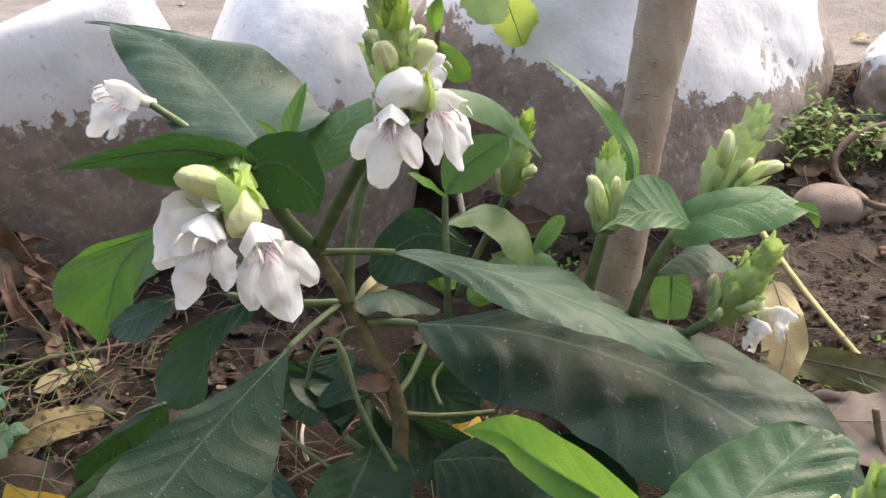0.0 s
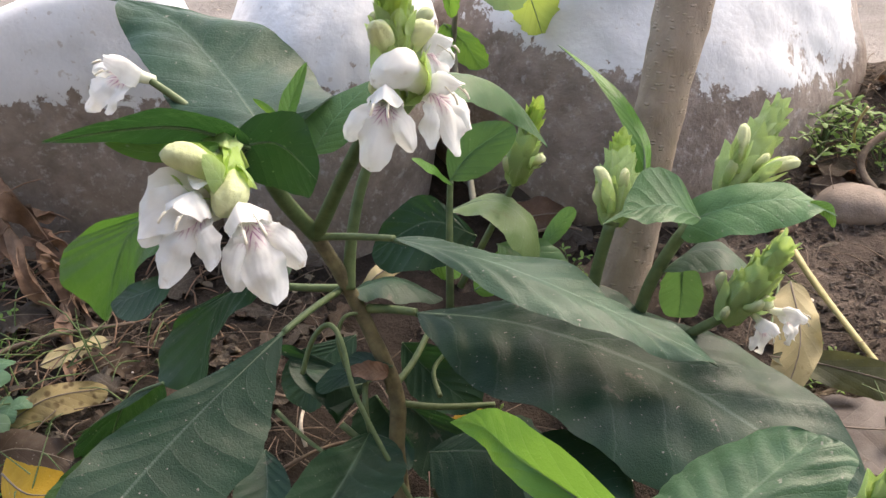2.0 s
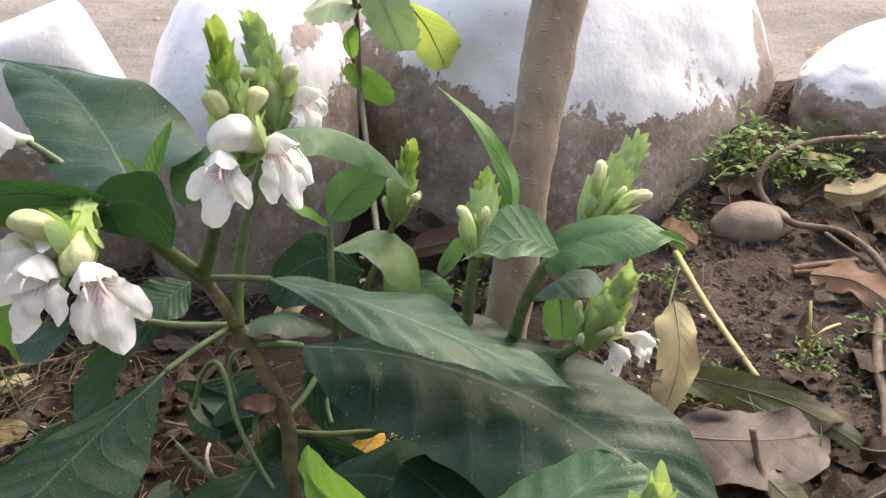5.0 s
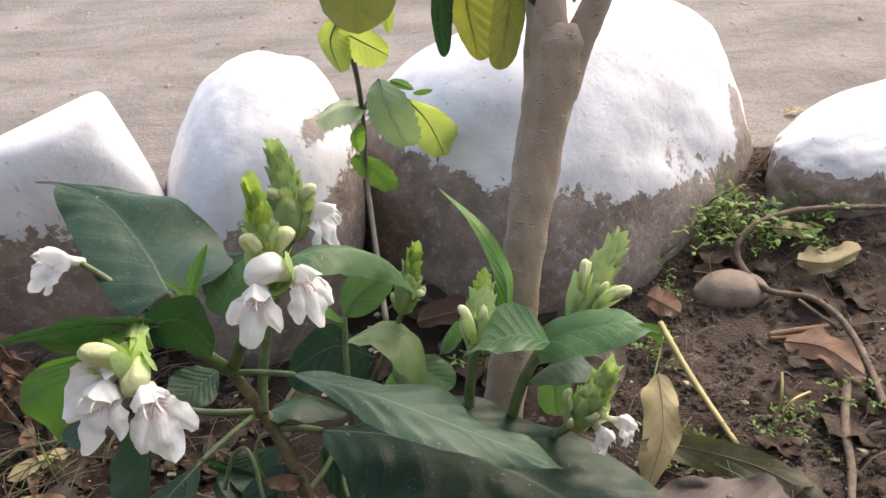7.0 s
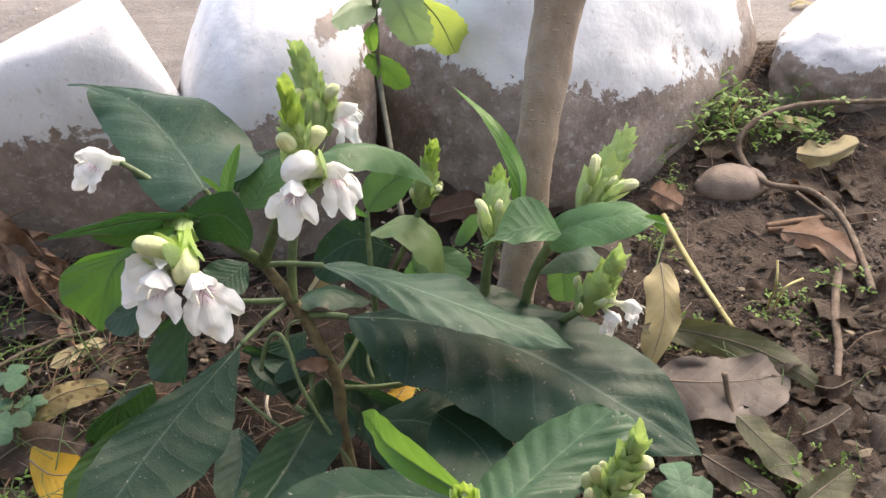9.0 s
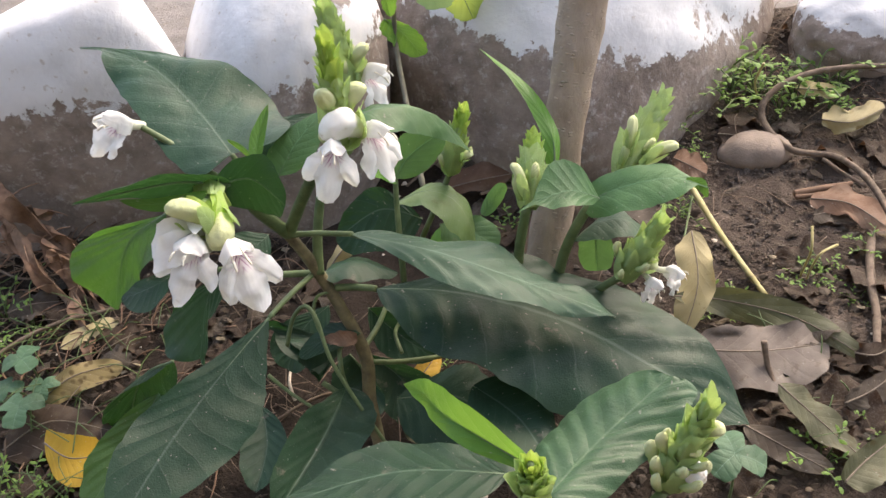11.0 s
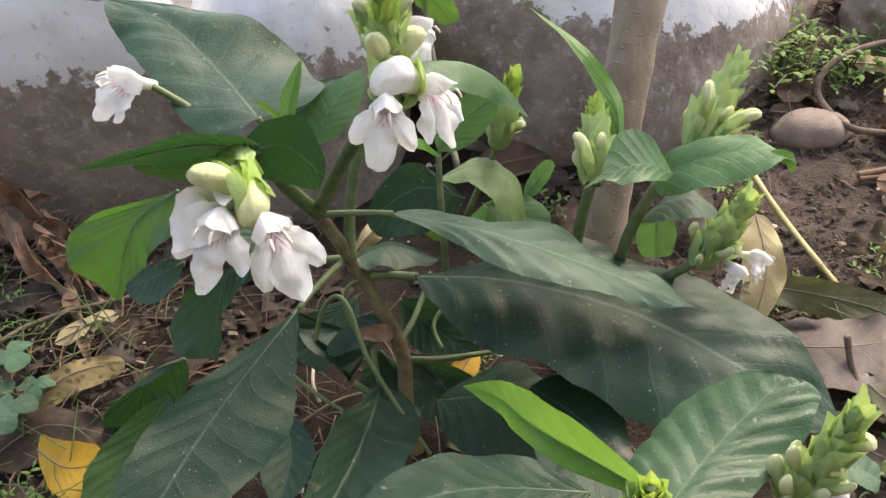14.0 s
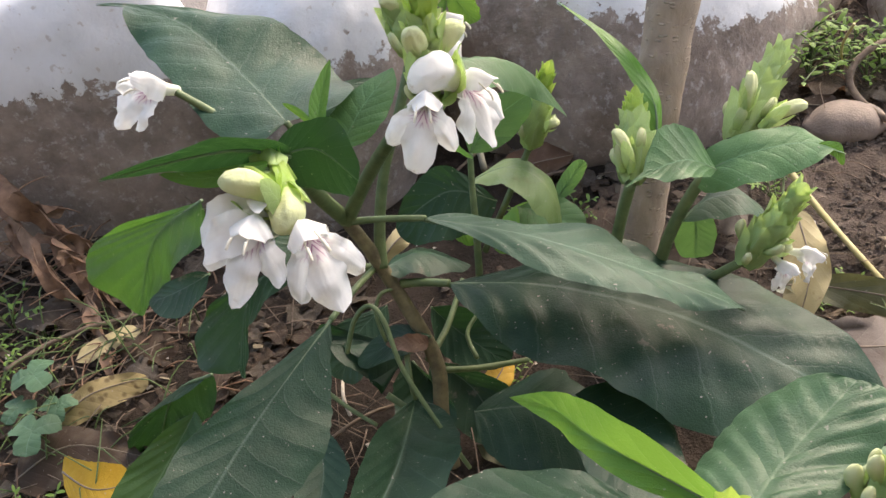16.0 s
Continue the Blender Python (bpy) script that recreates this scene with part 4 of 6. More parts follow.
leaf(bush, [(-0.0603, 0.3389, 0.2314), (-0.0499, 0.3505, 0.2438), (-0.0341, 0.3672, 0.2544)], (-0.0127, 0.0010, 0.0013), (0.0116, -0.0022, -0.0028), 0.45, young=0.3)
leaf(bush, [(-0.0804, 0.3787, 0.2164), (-0.0710, 0.3951, 0.2275), (-0.0485, 0.4076, 0.2282)], (-0.0065, 0.0010, 0.0038), (0.0121, -0.0041, -0.0033), 0.45)
leaf(bush, [(-0.0167, 0.3313, 0.2676), (-0.0003, 0.3408, 0.2687), (0.0181, 0.3513, 0.2609), (0.0335, 0.3635, 0.2425), (0.0467, 0.3652, 0.2208)], (-0.0048, 0.0186, -0.0078), (-0.0022, -0.0190, -0.0021), 0.42, young=0.4)
leaf(bush, [(-0.0015, 0.3878, 0.1890), (0.0088, 0.3916, 0.2030), (0.0304, 0.3904, 0.2200)], (-0.0075, 0.0050, 0.0094), (0.0138, -0.0087, -0.0014), 0.48, young=0.3)
leaf(bush, [(-0.0001, 0.3799, 0.1916), (-0.0092, 0.3764, 0.2023), (-0.0187, 0.3676, 0.2132)], (-0.0026, 0.0039, 0.0008), (0.0024, -0.0069, -0.0015), 0.50, young=1)
leaf(bush, [(0.0115, 0.3978, 0.1473), (-0.0164, 0.4045, 0.1523), (-0.0483, 0.3968, 0.1349)], (-0.0055, 0.0120, 0.0086), (0.0003, -0.0214, -0.0180), 0.50)
leaf(bush, [(-0.0008, 0.3889, 0.1703), (0.0167, 0.3934, 0.1735), (0.0331, 0.3881, 0.1699), (0.0426, 0.3775, 0.1594), (0.0458, 0.3741, 0.1398)], (0.0039, 0.0177, -0.0039), (-0.0094, -0.0172, 0.0029), 0.52, mat=M_HOLEY, sharp=1.2, ragged=0.12)
leaf(bush, [(0.0235, 0.3956, 0.1433), (0.0401, 0.4008, 0.1328), (0.0616, 0.3964, 0.1196)], (0.0140, 0.0093, 0.0030), (-0.0061, -0.0163, -0.0033), 0.50, young=0.3)
leaf(bush, [(-0.0265, 0.3429, 0.1832), (0.0197, 0.3201, 0.1865), (0.0624, 0.3060, 0.1762), (0.0973, 0.3013, 0.1595), (0.1242, 0.2997, 0.1439)], (0.0046, 0.0280, -0.0085), (-0.0033, -0.0200, 0.0030), 0.44, stalk=[(-0.0678, 0.3557, 0.1752), (-0.0499, 0.3524, 0.1777)], sharp=2.3, wave=0.14, mat=M_SHEENLEAF, quilt=1.6)
leaf(bush, [(-0.0187, 0.3475, 0.1333), (0.0343, 0.3345, 0.1373), (0.0971, 0.3114, 0.1301), (0.1521, 0.2807, 0.1130), (0.1962, 0.2568, 0.0934)], (0.0371, 0.0439, -0.0030), (-0.0385, -0.0460, 0.0053), 0.50, stalk=[(-0.0458, 0.3545, 0.1296), (-0.0323, 0.3523, 0.1312)], sharp=2.4, wave=0.11, quilt=1.8)
leaf(bush, [(-0.0753, 0.3019, 0.1590), (-0.1018, 0.2551, 0.1544), (-0.1189, 0.2149, 0.1529), (-0.1315, 0.1773, 0.1502)], (-0.0225, -0.0013, 0.0068), (0.0345, 0.0140, -0.0190), 0.58, stalk=[(-0.0577, 0.3569, 0.1418), (-0.0678, 0.3295, 0.1504)], sharp=2.5, quilt=0.5)
leaf(bush, [(-0.1446, 0.3699, 0.1869), (-0.1862, 0.3869, 0.1492), (-0.2169, 0.3932, 0.0865)], (-0.0659, 0.0461, -0.0447), (0.0100, -0.0163, -0.0188), 0.36, mat=M_SHADELEAF, sharp=1.7)
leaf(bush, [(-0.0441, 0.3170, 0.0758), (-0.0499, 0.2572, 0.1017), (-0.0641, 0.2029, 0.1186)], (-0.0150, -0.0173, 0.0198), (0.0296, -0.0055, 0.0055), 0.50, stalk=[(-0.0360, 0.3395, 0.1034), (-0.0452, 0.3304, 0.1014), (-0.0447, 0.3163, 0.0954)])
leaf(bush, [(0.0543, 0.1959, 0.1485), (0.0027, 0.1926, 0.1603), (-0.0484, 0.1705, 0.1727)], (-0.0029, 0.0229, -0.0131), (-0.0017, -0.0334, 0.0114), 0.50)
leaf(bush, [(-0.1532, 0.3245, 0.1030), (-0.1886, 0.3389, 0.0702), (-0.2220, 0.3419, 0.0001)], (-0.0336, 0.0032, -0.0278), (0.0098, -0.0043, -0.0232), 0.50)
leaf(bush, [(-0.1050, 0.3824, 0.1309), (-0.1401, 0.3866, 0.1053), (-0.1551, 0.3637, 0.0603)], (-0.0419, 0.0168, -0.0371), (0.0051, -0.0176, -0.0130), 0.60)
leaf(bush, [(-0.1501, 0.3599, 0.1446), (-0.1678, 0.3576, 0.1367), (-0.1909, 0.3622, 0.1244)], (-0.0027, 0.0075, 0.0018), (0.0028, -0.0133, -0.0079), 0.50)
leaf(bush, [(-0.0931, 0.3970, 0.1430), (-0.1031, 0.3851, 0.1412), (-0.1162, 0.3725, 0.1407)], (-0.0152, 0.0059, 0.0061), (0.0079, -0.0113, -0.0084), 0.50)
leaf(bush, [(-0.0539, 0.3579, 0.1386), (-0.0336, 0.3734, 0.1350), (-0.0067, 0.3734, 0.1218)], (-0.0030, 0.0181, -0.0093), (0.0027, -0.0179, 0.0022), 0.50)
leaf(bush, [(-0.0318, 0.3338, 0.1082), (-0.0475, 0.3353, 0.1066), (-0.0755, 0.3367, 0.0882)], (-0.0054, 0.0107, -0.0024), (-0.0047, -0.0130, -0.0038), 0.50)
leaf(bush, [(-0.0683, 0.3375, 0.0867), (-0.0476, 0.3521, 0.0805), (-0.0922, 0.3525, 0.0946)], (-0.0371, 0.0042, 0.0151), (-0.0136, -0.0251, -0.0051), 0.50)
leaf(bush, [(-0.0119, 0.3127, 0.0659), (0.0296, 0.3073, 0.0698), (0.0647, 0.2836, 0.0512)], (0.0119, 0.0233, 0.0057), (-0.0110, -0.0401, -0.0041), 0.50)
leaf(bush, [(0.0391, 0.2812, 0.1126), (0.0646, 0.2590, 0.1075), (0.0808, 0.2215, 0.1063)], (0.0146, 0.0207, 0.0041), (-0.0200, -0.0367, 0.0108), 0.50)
stem(bush, 'branch', [(-0.0291, 0.3275, 0.0869), (-0.0080, 0.3347, 0.0772), (0.0220, 0.3448, 0.0692)], 0.0020, 0.0016, M_STEM)
stem(bush, 'branch', [(-0.0574, 0.3585, 0.1403), (-0.0914, 0.3606, 0.1398), (-0.1216, 0.3650, 0.1429)], 0.0024, 0.0018, M_STEM)
stem(bush, 'branch', [(-0.0351, 0.3340, 0.0884), (-0.0235, 0.3589, 0.0885), (-0.0125, 0.3897, 0.0960)], 0.0022, 0.0016, M_STEM)
stem(bush, 'branch', [(-0.0978, 0.3303, 0.0764), (-0.0826, 0.3198, 0.0691), (-0.0671, 0.3106, 0.0635)], 0.0014, 0.0011, M_STEM)
spike(bush, (-0.0153, 0.2989, 0.2697), (-0.0149, 0.3032, 0.3332), 0.0085, rows=11, size=0.0165, young=1, buds=4)
spike(bush, (-0.0241, 0.3969, 0.2412), (-0.0310, 0.4138, 0.2983), 0.0105, rows=9, size=0.0215, full=1.15, buds=6)
spike(bush, (-0.0820, 0.2908, 0.2650), (-0.0719, 0.2561, 0.2626), 0.0075, rows=7, size=0.0175, young=1)
spike(bush, (0.0315, 0.4076, 0.1743), (0.0450, 0.4209, 0.2203), 0.0065, rows=9, size=0.0175, young=1, buds=4)
# open flowers and buds
flower(bush, (-0.0775, 0.2565, 0.2560), (-0.2200, -0.8500, 0.3800), (0.2800, 0.3000, 0.9000), 0.030)
flower(bush, (-0.0663, 0.2587, 0.2513), (0.3500, -0.8500, 0.3200), (-0.3200, 0.3000, 0.9000), 0.032)
leaf(bush, [(-0.0715, 0.2590, 0.2560), (-0.0800, 0.2530, 0.2640), (-0.0900, 0.2500, 0.2655), (-0.1000, 0.2510, 0.2610)], (0.0020, 0.0040, 0.0080), (0.0005, -0.0060, -0.0080), 0.62, sharp=0.9, wave=0.28, mat=M_PETAL, name='petal', label='broad white flower lip with a crumpled edge')
leaf(bush, [(-0.0720, 0.2570, 0.2560), (-0.0820, 0.2480, 0.2615), (-0.0910, 0.2440, 0.2625), (-0.0975, 0.2430, 0.2590)], (0.0020, 0.0030, 0.0075), (0.0005, -0.0050, -0.0065), 0.62, sharp=0.75, wave=0.18, mat=M_PETAL, name='petal', label='broad white flower lip with a crumpled edge')
bud(bush, (-0.0715, 0.2560, 0.2590), (-0.0860, 0.2500, 0.2830), 0.0066)
leaf(bush, [(-0.0762, 0.2620, 0.2638), (-0.0781, 0.2556, 0.2705), (-0.0790, 0.2472, 0.2709)], (-0.0024, 0.0026, 0.0013), (0.0040, -0.0071, -0.0010), 0.50, sharp=0.8, mat=M_PETAL, name='petal', label='curled white upper lip')
leaf(bush, [(-0.0766, 0.2787, 0.2686), (-0.0740, 0.2629, 0.2706), (-0.0730, 0.2529, 0.2677)], (-0.0077, 0.0014, -0.0006), (0.0050, -0.0026, 0.0007), 0.50, sharp=1.0, mat=M_BRACTY, name='bract', label='broad yellow-green bract')
leaf(bush, [(-0.0745, 0.2800, 0.2691), (-0.0688, 0.2641, 0.2693), (-0.0670, 0.2564, 0.2637)], (-0.0031, -0.0024, 0.0021), (0.0016, 0.0037, -0.0030), 0.50, sharp=1.2, mat=M_BRACTY, name='bract', label='broad yellow-green bract')
flower(bush, (-0.0164, 0.2934, 0.2799), (-0.0500, -0.9000, 0.2500), (0.1000, 0.2000, 0.9500), 0.027)
flower(bush, (-0.0074, 0.3064, 0.2784), (0.7500, -0.6500, 0.1500), (-0.1000, 0.1000, 0.9500), 0.028)
flower(bush, (-0.1302, 0.3470, 0.2650), (-0.5500, -0.6000, 0.5000), (0.7000, -0.1000, 0.6000), 0.028)
flower(bush, (-0.0204, 0.4056, 0.2552), (0.8500, -0.3500, 0.0500), (0.1000, -0.2000, 0.9000), 0.030)
bud(bush, (-0.0182, 0.2977, 0.2817), (-0.0196, 0.2918, 0.3094), 0.0046)
bud(bush, (-0.0137, 0.3000, 0.2837), (-0.0012, 0.3044, 0.3045), 0.0050)
bud(bush, (-0.0080, 0.3029, 0.2790), (-0.0165, 0.2830, 0.2950), 0.0094, skin=M_PETAL)
bud(bush, (-0.0725, 0.2699, 0.2610), (-0.0675, 0.2455, 0.2615), 0.0072)
bud(bush, (0.0398, 0.4048, 0.1871), (0.0479, 0.4017, 0.1945), 0.0030)
leaf(bush, [(-0.1707, 0.3220, 0.0744), (-0.1884, 0.2966, 0.0569), (-0.2074, 0.2556, 0.0459)], (-0.0210, -0.0047, 0.0018), (0.0200, -0.0104, 0.0019), 0.50, mat=M_SHADELEAF)
stem(bush, 'branch', [(-0.0760, 0.3201, 0.1150), (-0.0697, 0.3259, 0.1327), (-0.0604, 0.3252, 0.1434), (-0.0529, 0.3169, 0.1400), (-0.0456, 0.3001, 0.1222), (-0.0310, 0.2838, 0.0982), (-0.0160, 0.2712, 0.0730)], 0.0014, 0.0012, M_STEM)
stem(bush, 'branch', [(-0.0565, 0.3333, 0.1072), (-0.0602, 0.3399, 0.1218), (-0.0567, 0.3458, 0.1311), (-0.0491, 0.3509, 0.1297)], 0.0012, 0.0010, M_STEM)
stem(bush, 'branch', [(-0.0593, 0.3178, 0.0805), (-0.0450, 0.3106, 0.0708), (-0.0323, 0.3062, 0.0516)], 0.0020, 0.0016, M_STEM)
stem(bush, 'branch', [(-0.0077, 0.3389, 0.0809), (-0.0121, 0.3568, 0.0844), (-0.0003, 0.3719, 0.0903)], 0.0014, 0.0012, M_STEM)
# low dark leaves added to deepen the shade in the gap under the bush
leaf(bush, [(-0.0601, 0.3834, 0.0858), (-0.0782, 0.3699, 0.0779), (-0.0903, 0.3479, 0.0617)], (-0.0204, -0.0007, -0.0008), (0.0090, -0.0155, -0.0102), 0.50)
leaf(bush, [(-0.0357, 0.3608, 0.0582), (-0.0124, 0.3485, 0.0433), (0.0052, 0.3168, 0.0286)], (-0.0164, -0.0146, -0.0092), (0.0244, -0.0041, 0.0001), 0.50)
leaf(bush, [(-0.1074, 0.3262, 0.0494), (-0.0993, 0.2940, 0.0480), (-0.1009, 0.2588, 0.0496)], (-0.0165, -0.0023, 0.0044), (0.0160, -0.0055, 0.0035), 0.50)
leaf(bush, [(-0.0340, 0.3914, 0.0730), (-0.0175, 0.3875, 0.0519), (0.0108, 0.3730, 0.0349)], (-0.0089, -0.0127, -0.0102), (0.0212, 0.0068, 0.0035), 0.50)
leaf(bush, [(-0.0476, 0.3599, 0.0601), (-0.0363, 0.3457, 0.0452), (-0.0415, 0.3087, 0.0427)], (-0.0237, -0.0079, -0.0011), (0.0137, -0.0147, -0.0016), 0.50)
leaf(bush, [(-0.0330, 0.3280, 0.1090), (-0.0440, 0.3270, 0.1110), (-0.0570, 0.3320, 0.1060)], (0.0010, 0.0040, 0.0034), (0.0005, -0.0040, -0.0030), 0.40, sharp=1.4, wave=0.2, mat=M_RUST, name='dry_leaf', label='small brown dry leaf caught on the stem', ragged=0.2)
leaf(bush, [(0.0090, 0.4300, 0.0830), (0.0290, 0.4400, 0.0950), (0.0490, 0.4300, 0.1130)], (-0.0060, 0.0100, 0.0050), (0.0060, -0.0100, -0.0060), 0.5, young=0.8, sharp=1.3, quilt=0.3)
leaf(bush, [(0.0530, 0.4480, 0.1060), (0.0620, 0.4520, 0.1180), (0.0700, 0.4500, 0.1330)], (-0.0050, 0.0030, 0.0020), (0.0045, -0.0030, -0.0020), 0.5, young=0.3, sharp=1.1, quilt=0.3)
leaf(bush, [(-0.0180, 0.4000, 0.1300), (-0.0080, 0.3950, 0.1290), (0.0030, 0.4000, 0.1210)], (0.0010, 0.0060, 0.0040), (0.0000, -0.0070, -0.0040), 0.5, young=0.8, sharp=1.2, wave=0.15)
bud(bush, (-0.0270, 0.4000, 0.2560), (-0.0365, 0.3960, 0.2760), 0.0046)
bud(bush, (-0.0200, 0.4000, 0.2560), (-0.0085, 0.3960, 0.2770), 0.0050)
# the second bush, against the trunk
bush_b = thing('malabar_nut_plant', 'young malabar nut shoots with pale green flower buds beside a trunk', 'plant', 'malabar nut plants', (0.12, 0.36, 0.04))
stem(bush_b, 'main_stem', [(0.0760, 0.3640, 0.0930), (0.0728, 0.3597, 0.1389), (0.0780, 0.3573, 0.1824)], 0.0036, 0.0030, M_STEM)
stem(bush_b, 'main_stem', [(0.0951, 0.3626, 0.0930), (0.1022, 0.3636, 0.1382), (0.1145, 0.3673, 0.1673), (0.1297, 0.3792, 0.1771), (0.1402, 0.3911, 0.1786)], 0.0036, 0.0030, M_STEM)
stem(bush_b, 'branch', [(0.1075, 0.3545, 0.1004), (0.1235, 0.3426, 0.1265), (0.1339, 0.3352, 0.1426)], 0.0030, 0.0024, M_STEM)
leaf(bush_b, [(0.0979, 0.3873, 0.1822), (0.0987, 0.4065, 0.2006), (0.0840, 0.4406, 0.2153), (0.0576, 0.4769, 0.2276)], (0.0042, 0.0075, -0.0020), (-0.0085, 0.0050, 0.0020), 0.38, young=0.6, quilt=0.25)
leaf(bush_b, [(0.1222, 0.3617, 0.1828), (0.1056, 0.3556, 0.1947), (0.0883, 0.3485, 0.1964), (0.0711, 0.3381, 0.1949)], (-0.0030, 0.0180, 0.0095), (-0.0020, -0.0100, -0.0050), 0.50, young=0.3, sharp=1.7, drip=0.2, quilt=0.4)
leaf(bush_b, [(0.1147, 0.3706, 0.1714), (0.1327, 0.3668, 0.1850), (0.1575, 0.3653, 0.1917), (0.1760, 0.3665, 0.1889), (0.1890, 0.3656, 0.1820)], (-0.0040, 0.0120, 0.0050), (-0.0030, -0.0170, -0.0060), 0.42, sharp=1.3, young=0.3, drip=0.15, wave=0.08, quilt=0.5)
leaf(bush_b, [(0.1735, 0.3660, 0.1893), (0.1840, 0.3655, 0.1848), (0.1890, 0.3650, 0.1760)], (0.0020, 0.0020, 0.0026), (-0.0018, -0.0020, -0.0022), 0.50, young=0.8, sharp=1.5, name='leaf_tip', label='bright green drooping leaf tip')
leaf(bush_b, [(0.1081, 0.3610, 0.1511), (0.1241, 0.3704, 0.1571), (0.1423, 0.3723, 0.1556), (0.1554, 0.3669, 0.1450)], (0.0056, 0.0196, -0.0071), (-0.0018, -0.0162, 0.0005), 0.52, mat=M_SHEENLEAF)
leaf(bush_b, [(0.1283, 0.4014, 0.1244), (0.1299, 0.3992, 0.1069), (0.1307, 0.3971, 0.0899)], (-0.0116, 0.0049, -0.0041), (0.0127, 0.0023, -0.0024), 0.50, young=0.3, sharp=0.8)
spike(bush_b, (0.0787, 0.3568, 0.1819), (0.0867, 0.3974, 0.2126), 0.0085, rows=9, size=0.0195, young=1, full=1.25, buds=6)
spike(bush_b, (0.1391, 0.3902, 0.1771), (0.1770, 0.4343, 0.2131), 0.0095, rows=9, size=0.0215, full=1.25, buds=7)
spike(bush_b, (0.1338, 0.3340, 0.1414), (0.1561, 0.3332, 0.1920), 0.009, rows=8, size=0.019, full=1.3, buds=6)
bud(bush_b, (0.1443, 0.3926, 0.1904), (0.1478, 0.4021, 0.2142), 0.0040)
bud(bush_b, (0.1516, 0.3882, 0.1865), (0.1737, 0.3868, 0.2009), 0.0042)
bud(bush_b, (0.0781, 0.3566, 0.1895), (0.0704, 0.3687, 0.2085), 0.0042)
bud(bush_b, (0.1441, 0.3287, 0.1528), (0.1511, 0.3246, 0.1607), 0.0042)
flower(bush_b, (0.1455, 0.3261, 0.1505), (0.5000, -0.8000, -0.2000), (0.1000, -0.4000, 0.9000), 0.018)
flower(bush_b, (0.1541, 0.3284, 0.1523), (0.9000, -0.4000, 0.0000), (0.1000, -0.3000, 0.9000), 0.020)
# the third, closest bush
bush_c = thing('malabar_nut_plant', 'bright green malabar nut shoot with a budding flower spike', 'plant', 'malabar nut plants', (0.07, 0.15, 0.03))
stem(bush_c, 'main_stem', [(0.0469, 0.0809, 0.0128), (0.0551, 0.1238, 0.1321), (0.0605, 0.1439, 0.2102), (0.0609, 0.1456, 0.2232)], 0.0040, 0.0030, M_STEM)
stem(bush_c, 'branch', [(0.0551, 0.1238, 0.1321), (0.0933, 0.1457, 0.1613), (0.1200, 0.1663, 0.1737)], 0.0030, 0.0024, M_STEM)
leaf(bush_c, [(0.0664, 0.1522, 0.1943), (0.0948, 0.1846, 0.1879), (0.1309, 0.2139, 0.1926)], (-0.0166, 0.0236, -0.0095), (0.0205, -0.0076, 0.0050), 0.54, sharp=0.85, mat=M_QUILT, curl=0.25, quilt=2.6)
leaf(bush_c, [(0.0637, 0.1507, 0.2170), (0.0304, 0.1728, 0.2245), (0.0173, 0.2006, 0.2088), (0.0050, 0.2352, 0.1726)], (0.0045, -0.0010, 0.0120), (-0.0014, -0.0050, -0.0045), 0.38, young=0.8, sharp=2.0, curl=0.0, wave=0.08, quilt=0.25)
spike(bush_c, (0.1203, 0.1666, 0.1763), (0.1350, 0.1716, 0.2331), 0.0105, rows=9, size=0.0170, full=0.85, buds=14, plump=1.2)
spike(bush_c, (0.0616, 0.1456, 0.2054), (0.0604, 0.1454, 0.2327), 0.007, rows=7, size=0.014, young=1)
bud(bush_c, (0.1210, 0.1698, 0.1980), (0.1310, 0.1634, 0.2058), 0.0036)
bud(bush_c, (0.1289, 0.1693, 0.2068), (0.1401, 0.1668, 0.2156), 0.0036)
bud(bush_c, (0.1193, 0.1703, 0.1857), (0.1328, 0.1576, 0.1951), 0.0052, skin=M_PETAL)
# serrate weed behind the bush
weed = thing('tall_weed', 'thin-stemmed weed with serrated leaves, some paled by sky sheen in their colour', 'weed', '', (0.0082, 0.4913, 0.1024))
stem(weed, 'stalk', [(0.0082, 0.4913, 0.1024), (-0.0023, 0.5583, 0.1376), (-0.0092, 0.6039, 0.1727), (-0.0050, 0.5957, 0.2273), (0.0029, 0.5370, 0.2923), (0.0066, 0.4703, 0.3435), (0.0108, 0.4129, 0.3954), (0.0124, 0.3799, 0.4309)], 0.0024, 0.0017, M_WEEDSTEM)
leaf(weed, [(-0.0018, 0.5866, 0.2428), (-0.0149, 0.5623, 0.2548), (-0.0295, 0.5302, 0.2586)], (-0.0019, 0.0111, 0.0009), (0.0001, -0.0163, -0.0113), 0.50, teeth=9, mat=M_WEEDSHEEN, sharp=1.3)
leaf(weed, [(0.0132, 0.5824, 0.2671), (0.0198, 0.5694, 0.2476), (0.0306, 0.5715, 0.2147)], (-0.0163, -0.0042, -0.0050), (0.0205, 0.0042, -0.0068), 0.50, stalk=[(-0.0019, 0.5861, 0.2416)], teeth=9, mat=M_WEEDSHEEN, sharp=1.2)
leaf(weed, [(0.0292, 0.6147, 0.2365), (0.0442, 0.6263, 0.2108), (0.0571, 0.6345, 0.1740)], (-0.0168, -0.0053, -0.0086), (0.0225, 0.0137, -0.0081), 0.50, stalk=[(-0.0019, 0.5861, 0.2416), (0.0137, 0.5964, 0.2481)], teeth=9, young=1.2, sharp=1.2)
leaf(weed, [(-0.0165, 0.6056, 0.1933), (-0.0022, 0.6061, 0.1793), (0.0116, 0.6071, 0.1570)], (-0.0125, -0.0045, -0.0050), (0.0126, 0.0060, -0.0025), 0.50, teeth=7, young=0.5, sharp=1.2)
